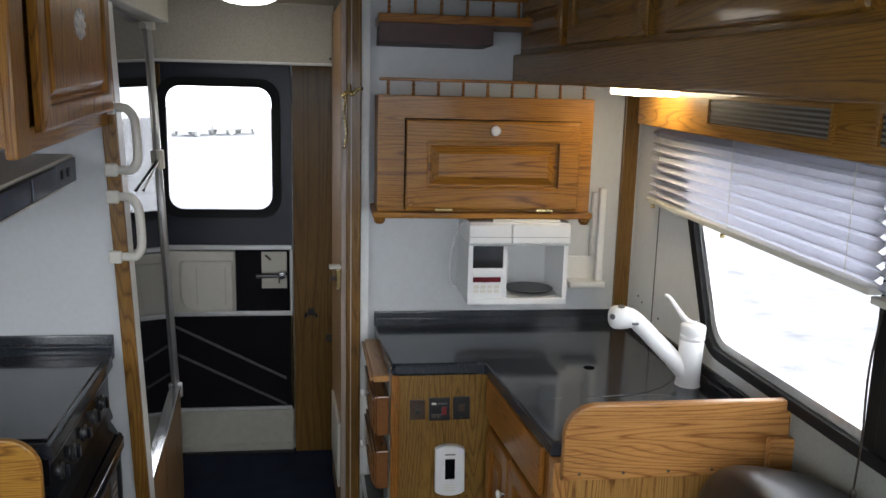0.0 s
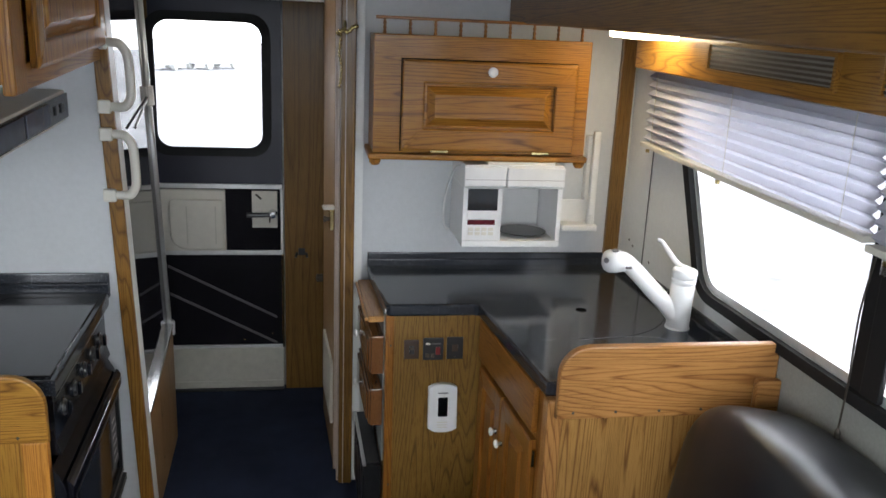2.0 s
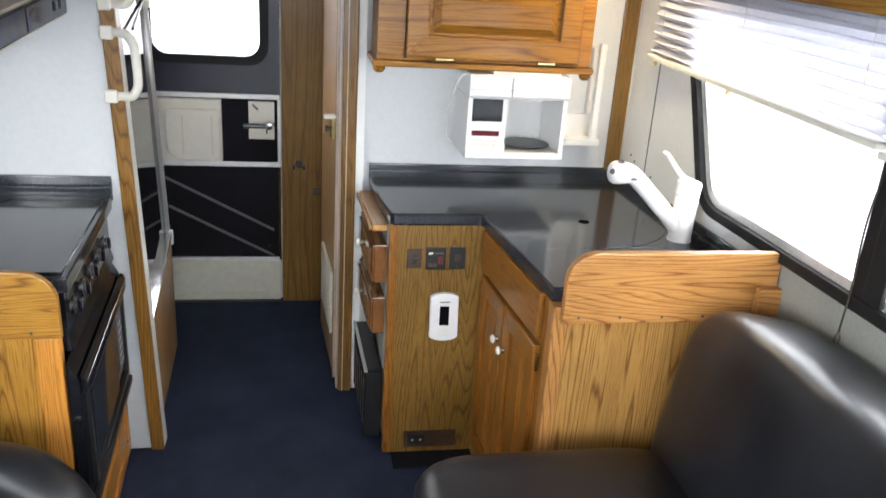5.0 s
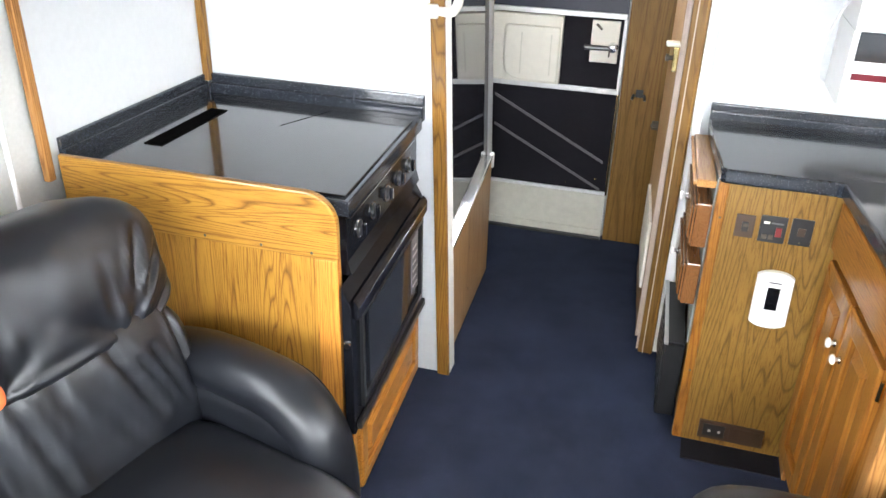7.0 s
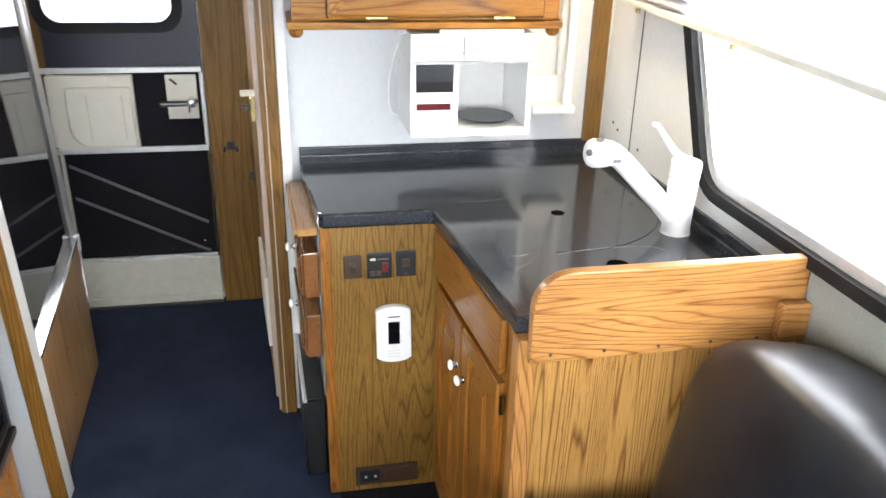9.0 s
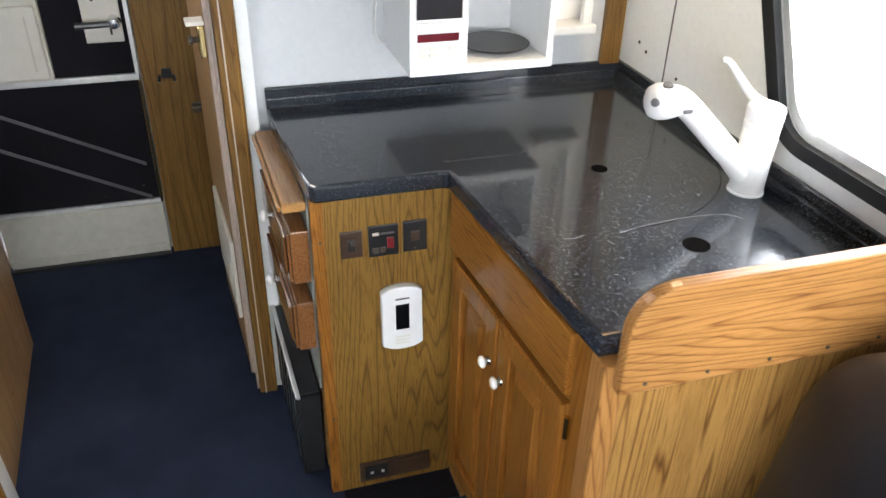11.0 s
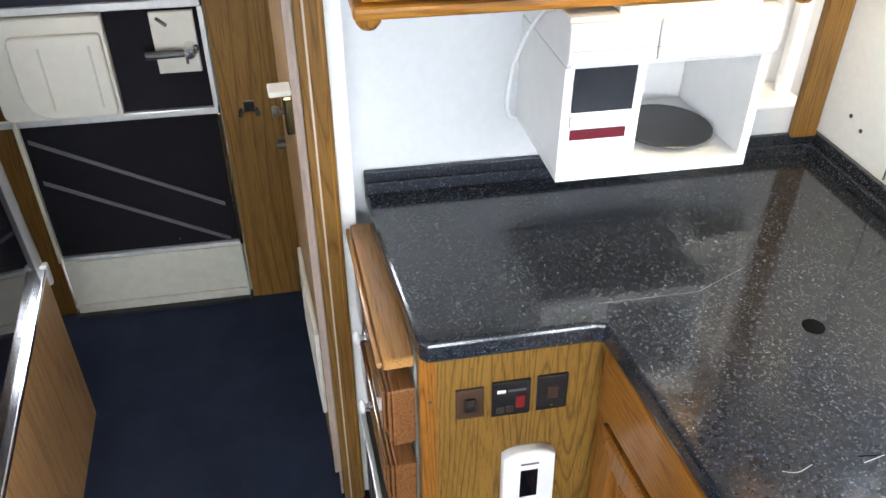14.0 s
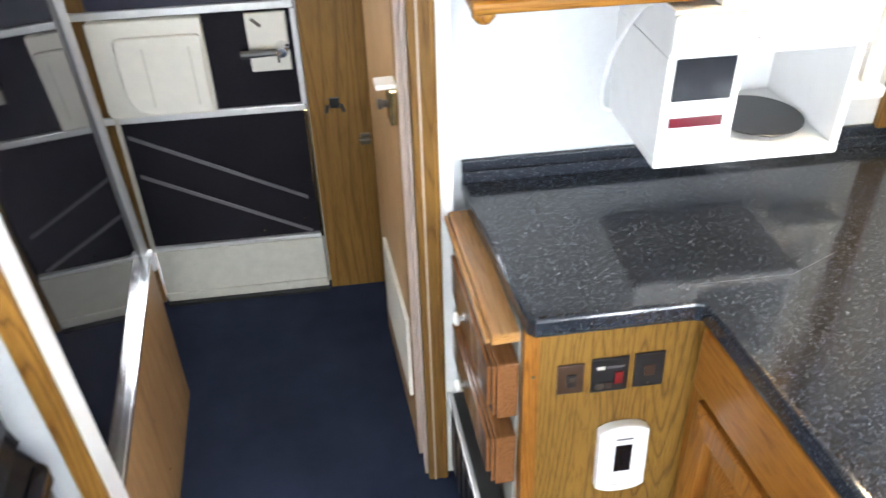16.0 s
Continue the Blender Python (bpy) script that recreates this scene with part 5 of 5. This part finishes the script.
# armchair beside the cooker, turned a little; built facing +x round its own centre
CH = pose(-1.02, -1.16, 0, 0, 0, -14)
ac = thing("leather_armchair", (-1.02, -1.16, 0.0), "black leather recliner with a buttoned back and padded arms", "armchair")


def chair_part(name, bm, mat=leather, parent=None, label=""):
    bm.transform(CH)
    return part(name, bm, mat, parent or ac, label, smooth=True)


chair_part("plinth", box(-0.30, -0.30, 0.0, 0.24, 0.30, 0.12, 0.01), black_plastic)
chair_part("base", cushion((0.66, 0.66, 0.22), (0.0, 0, 0.22), 8))
chair_part("seat", cushion((0.62, 0.56, 0.17), (0.08, 0, 0.385), 4.5, cuts=13, wrinkle=0.004, crown=0.2))
bm = cushion((0.22, 0.64, 0.44), (0, 0, 0), 3.6, None, 40, 0.006, seed=2)
creased(bm, 0.02, [], [(-0.13, 0.16, -0.07, -0.14, 0.016, 0.010), (0.08, 0.17, 0.16, -0.05, 0.018, 0.010), (0.115, 0.15, 0.20, -0.02, 0.012, 0.007), (0.19, 0.10, 0.24, -0.06, 0.012, 0.008), (0.26, 0.19, 0.27, -0.02, 0.014, 0.008), (-0.05, 0.18, -0.02, 0.02, 0.010, 0.008), (-0.23, 0.15, -0.2, -0.1, 0.014, 0.010), (0.03, 0.06, 0.10, -0.10, 0.007, 0.008)])
bm.transform(Matrix.Translation((-0.27, 0, 0.545)) @ rot(y=-14))
bk = chair_part("backrest", bm)
bm = cushion((0.24, 0.66, 0.36), (0, 0, 0), 3.2, None, 40, 0.008, seed=5)
creased(bm, 0.02, [(-0.17, -0.145), (0.17, -0.145)], [(0.17, -0.13, 0.25, 0.08, 0.014, 0.010), (0.19, -0.10, 0.30, 0.03, 0.012, 0.009), (0.13, -0.13, 0.14, 0.05, 0.010, 0.009), (0.22, -0.13, 0.32, -0.06, 0.010, 0.008), (-0.17, -0.13, -0.25, 0.06, 0.014, 0.010), (-0.12, -0.13, -0.10, 0.04, 0.010, 0.009), (0.16, -0.155, -0.16, -0.155, 0.022, 0.014)])
bm.transform(Matrix.Translation((-0.345, 0, 0.81)) @ rot(y=-16))
hc = chair_part("head_cushion", bm)
for y in (-0.17, 0.17):
    chair_part("button", lathe((-0.232, y, 0.682), (1, 0, 0.2), [(0, 0.013), (0.005, 0.012), (0.010, 0.004), (0.0105, 0.001)], 12), leather, hc)
for s in (1, -1):
    pts = smooth_line([(-0.36, s * 0.335, 0.50), (-0.20, s * 0.335, 0.545), (0.0, s * 0.335, 0.548), (0.085, s * 0.335, 0.518), (0.14, s * 0.335, 0.44), (0.158, s * 0.335, 0.28), (0.155, s * 0.335, 0.13)], 5)
    arm = chair_part("arm", tube(pts, 0.074, 18))
    chair_part("arm_side", cushion((0.52, 0.149, 0.44), (-0.085, s * 0.335, 0.32), 8), leather, arm)
    seam = [(p.x + 0.012, p.y + s * 0.066, p.z + 0.034) for p in pts]
    chair_part("piping", tube(seam[5:], 0.003, 6), leather, arm)
oc = thing("orange_cloth", (-1.22, -1.24, 0.84), "small crumpled orange cloth lying on the leather chair", "cloth")
part("cloth", cushion((0.04, 0.06, 0.055), (-1.205, -1.315, 0.795), 2.5, rot(y=-20, z=-14), 7, 0.012), orange_cloth, oc, smooth=True)
part("white_edge", cushion((0.03, 0.03, 0.02), (-1.207, -1.302, 0.826), 2.5, rot(y=-20, z=-14), 5, 0.006), white_plastic, oc, smooth=True)

# bench seat under the window
bs = thing("leather_bench", (0.45, -1.25, 0.0), "black leather bench seat with a rounded backrest", "seat")
part("base", box(0.06, -1.78, 0.0, 0.93, -0.80, 0.22, 0.02), black_plastic, bs)
st = part("seat_cushion", cushion((0.76, 1.05, 0.32), (0.35, -1.25, 0.365), 6.0, None, 15, 0.004, 0.08), leather, bs, smooth=True)
part("piping", tube(smooth_line([(0.0, -0.80, 0.28), (-0.032, -0.95, 0.28), (-0.034, -1.3, 0.28), (-0.032, -1.6, 0.28), (-0.02, -1.74, 0.28)], 5), 0.004, 6), cream_plastic, st)
part("backrest", cushion((0.335, 1.10, 0.65), (0.802, -1.235, 0.605), 4.6, rot(y=9), 30, 0.003), leather, bs, smooth=True)

# screws and small marks on the passage posts
for z in (0.12, 0.52, 0.93, 1.34, 1.72):
    single("trim_screw", lathe((-0.125, YW - 0.052, z), (0, -1, 0), [(0, 0.0045), (0.001, 0.004), (0.0015, 0.001)], 8), brass, "small brass screw in the passage post", "screw", "post screws")
for z in (0.25, 0.75):
    single("trim_screw", lathe((0.018, 0.013 + 0.06 * (z - 0.62), z), (0, -1, 0), [(0, 0.004), (0.001, 0.0035), (0.0013, 0.001)], 8), dark_metal, "small dark screw in the oak stile", "screw", "stile screws")
for z, y in ((1.005, 0.36), (1.02, 0.40), (0.985, 0.20)):
    single("wall_screw", lathe((XR - 0.0005, y, z), (-1, 0, 0), [(0, 0.005), (0.002, 0.004), (0.0025, 0.001)], 8), dark_metal, "small metal screw in the white wall", "screw", "wall screws")
single("curtain_cord", tube([(XL + 0.02, -0.78, 0.5), (XL + 0.02, -0.78, 2.1)], 0.006, 8), white_plastic, "white hanging cord on the grey wall", "cord")

# ---- outside ----
setting("ground", box(-400, -400, -1.0, 400, 400, -0.9), snow, "snow-covered ground outside", "ground")


# car windows in an even pale grey
pale_car_glass = plain("light_grey_car_glass", (0.5, 0.52, 0.55), 0.6)


def parked_car(at, turn, colour, label):
    car = thing("parked_car", at, label, "car")
    m = pose(*at, 0, 0, turn)
    paint = plain("car_paint_" + label.split()[0], colour, 0.3, vary=0.05, bumpy=0)
    prof = [(-2.2, 0.35), (2.2, 0.35), (2.25, 0.75), (1.2, 0.95), (0.6, 1.45), (-1.2, 1.45), (-1.9, 0.95), (-2.25, 0.9)]
    b = prism(prof, "y", -0.85, 0.85, 0.08)
    b.transform(m)
    part("body", b, paint, car)
    g = prism([(1.0, 0.97), (0.52, 1.38), (-1.1, 1.38), (-1.6, 0.97)], "y", -0.87, 0.87)
    g.transform(m)
    part("windows", g, pale_car_glass, car)
    for x in (-1.4, 1.4):
        for y in (-0.75, 0.75):
            w = lathe((x, y - 0.11, 0.33), (0, 1, 0), [(0, 0.33), (0.22, 0.33)], 18)
            w.transform(m)
            part("wheel", w, grey_wall, car)


parked_car((-9.9, 53, -0.9), 80, (0.72, 0.74, 0.78), "grey car parked on the snow")
parked_car((-7.6, 56, -0.9), 60, (0.75, 0.74, 0.74), "silver car parked far off on snow")

haze = lathe((0, 0, -2), (0, 0, 1), [(0, 190), (330, 190)], 48)
bmesh.ops.delete(haze, geom=[f for f in haze.faces if len(f.verts) > 4], context='FACES_ONLY')
setting("backdrop", haze, haze_glow, "bright white overcast haze in the distance", "sky")
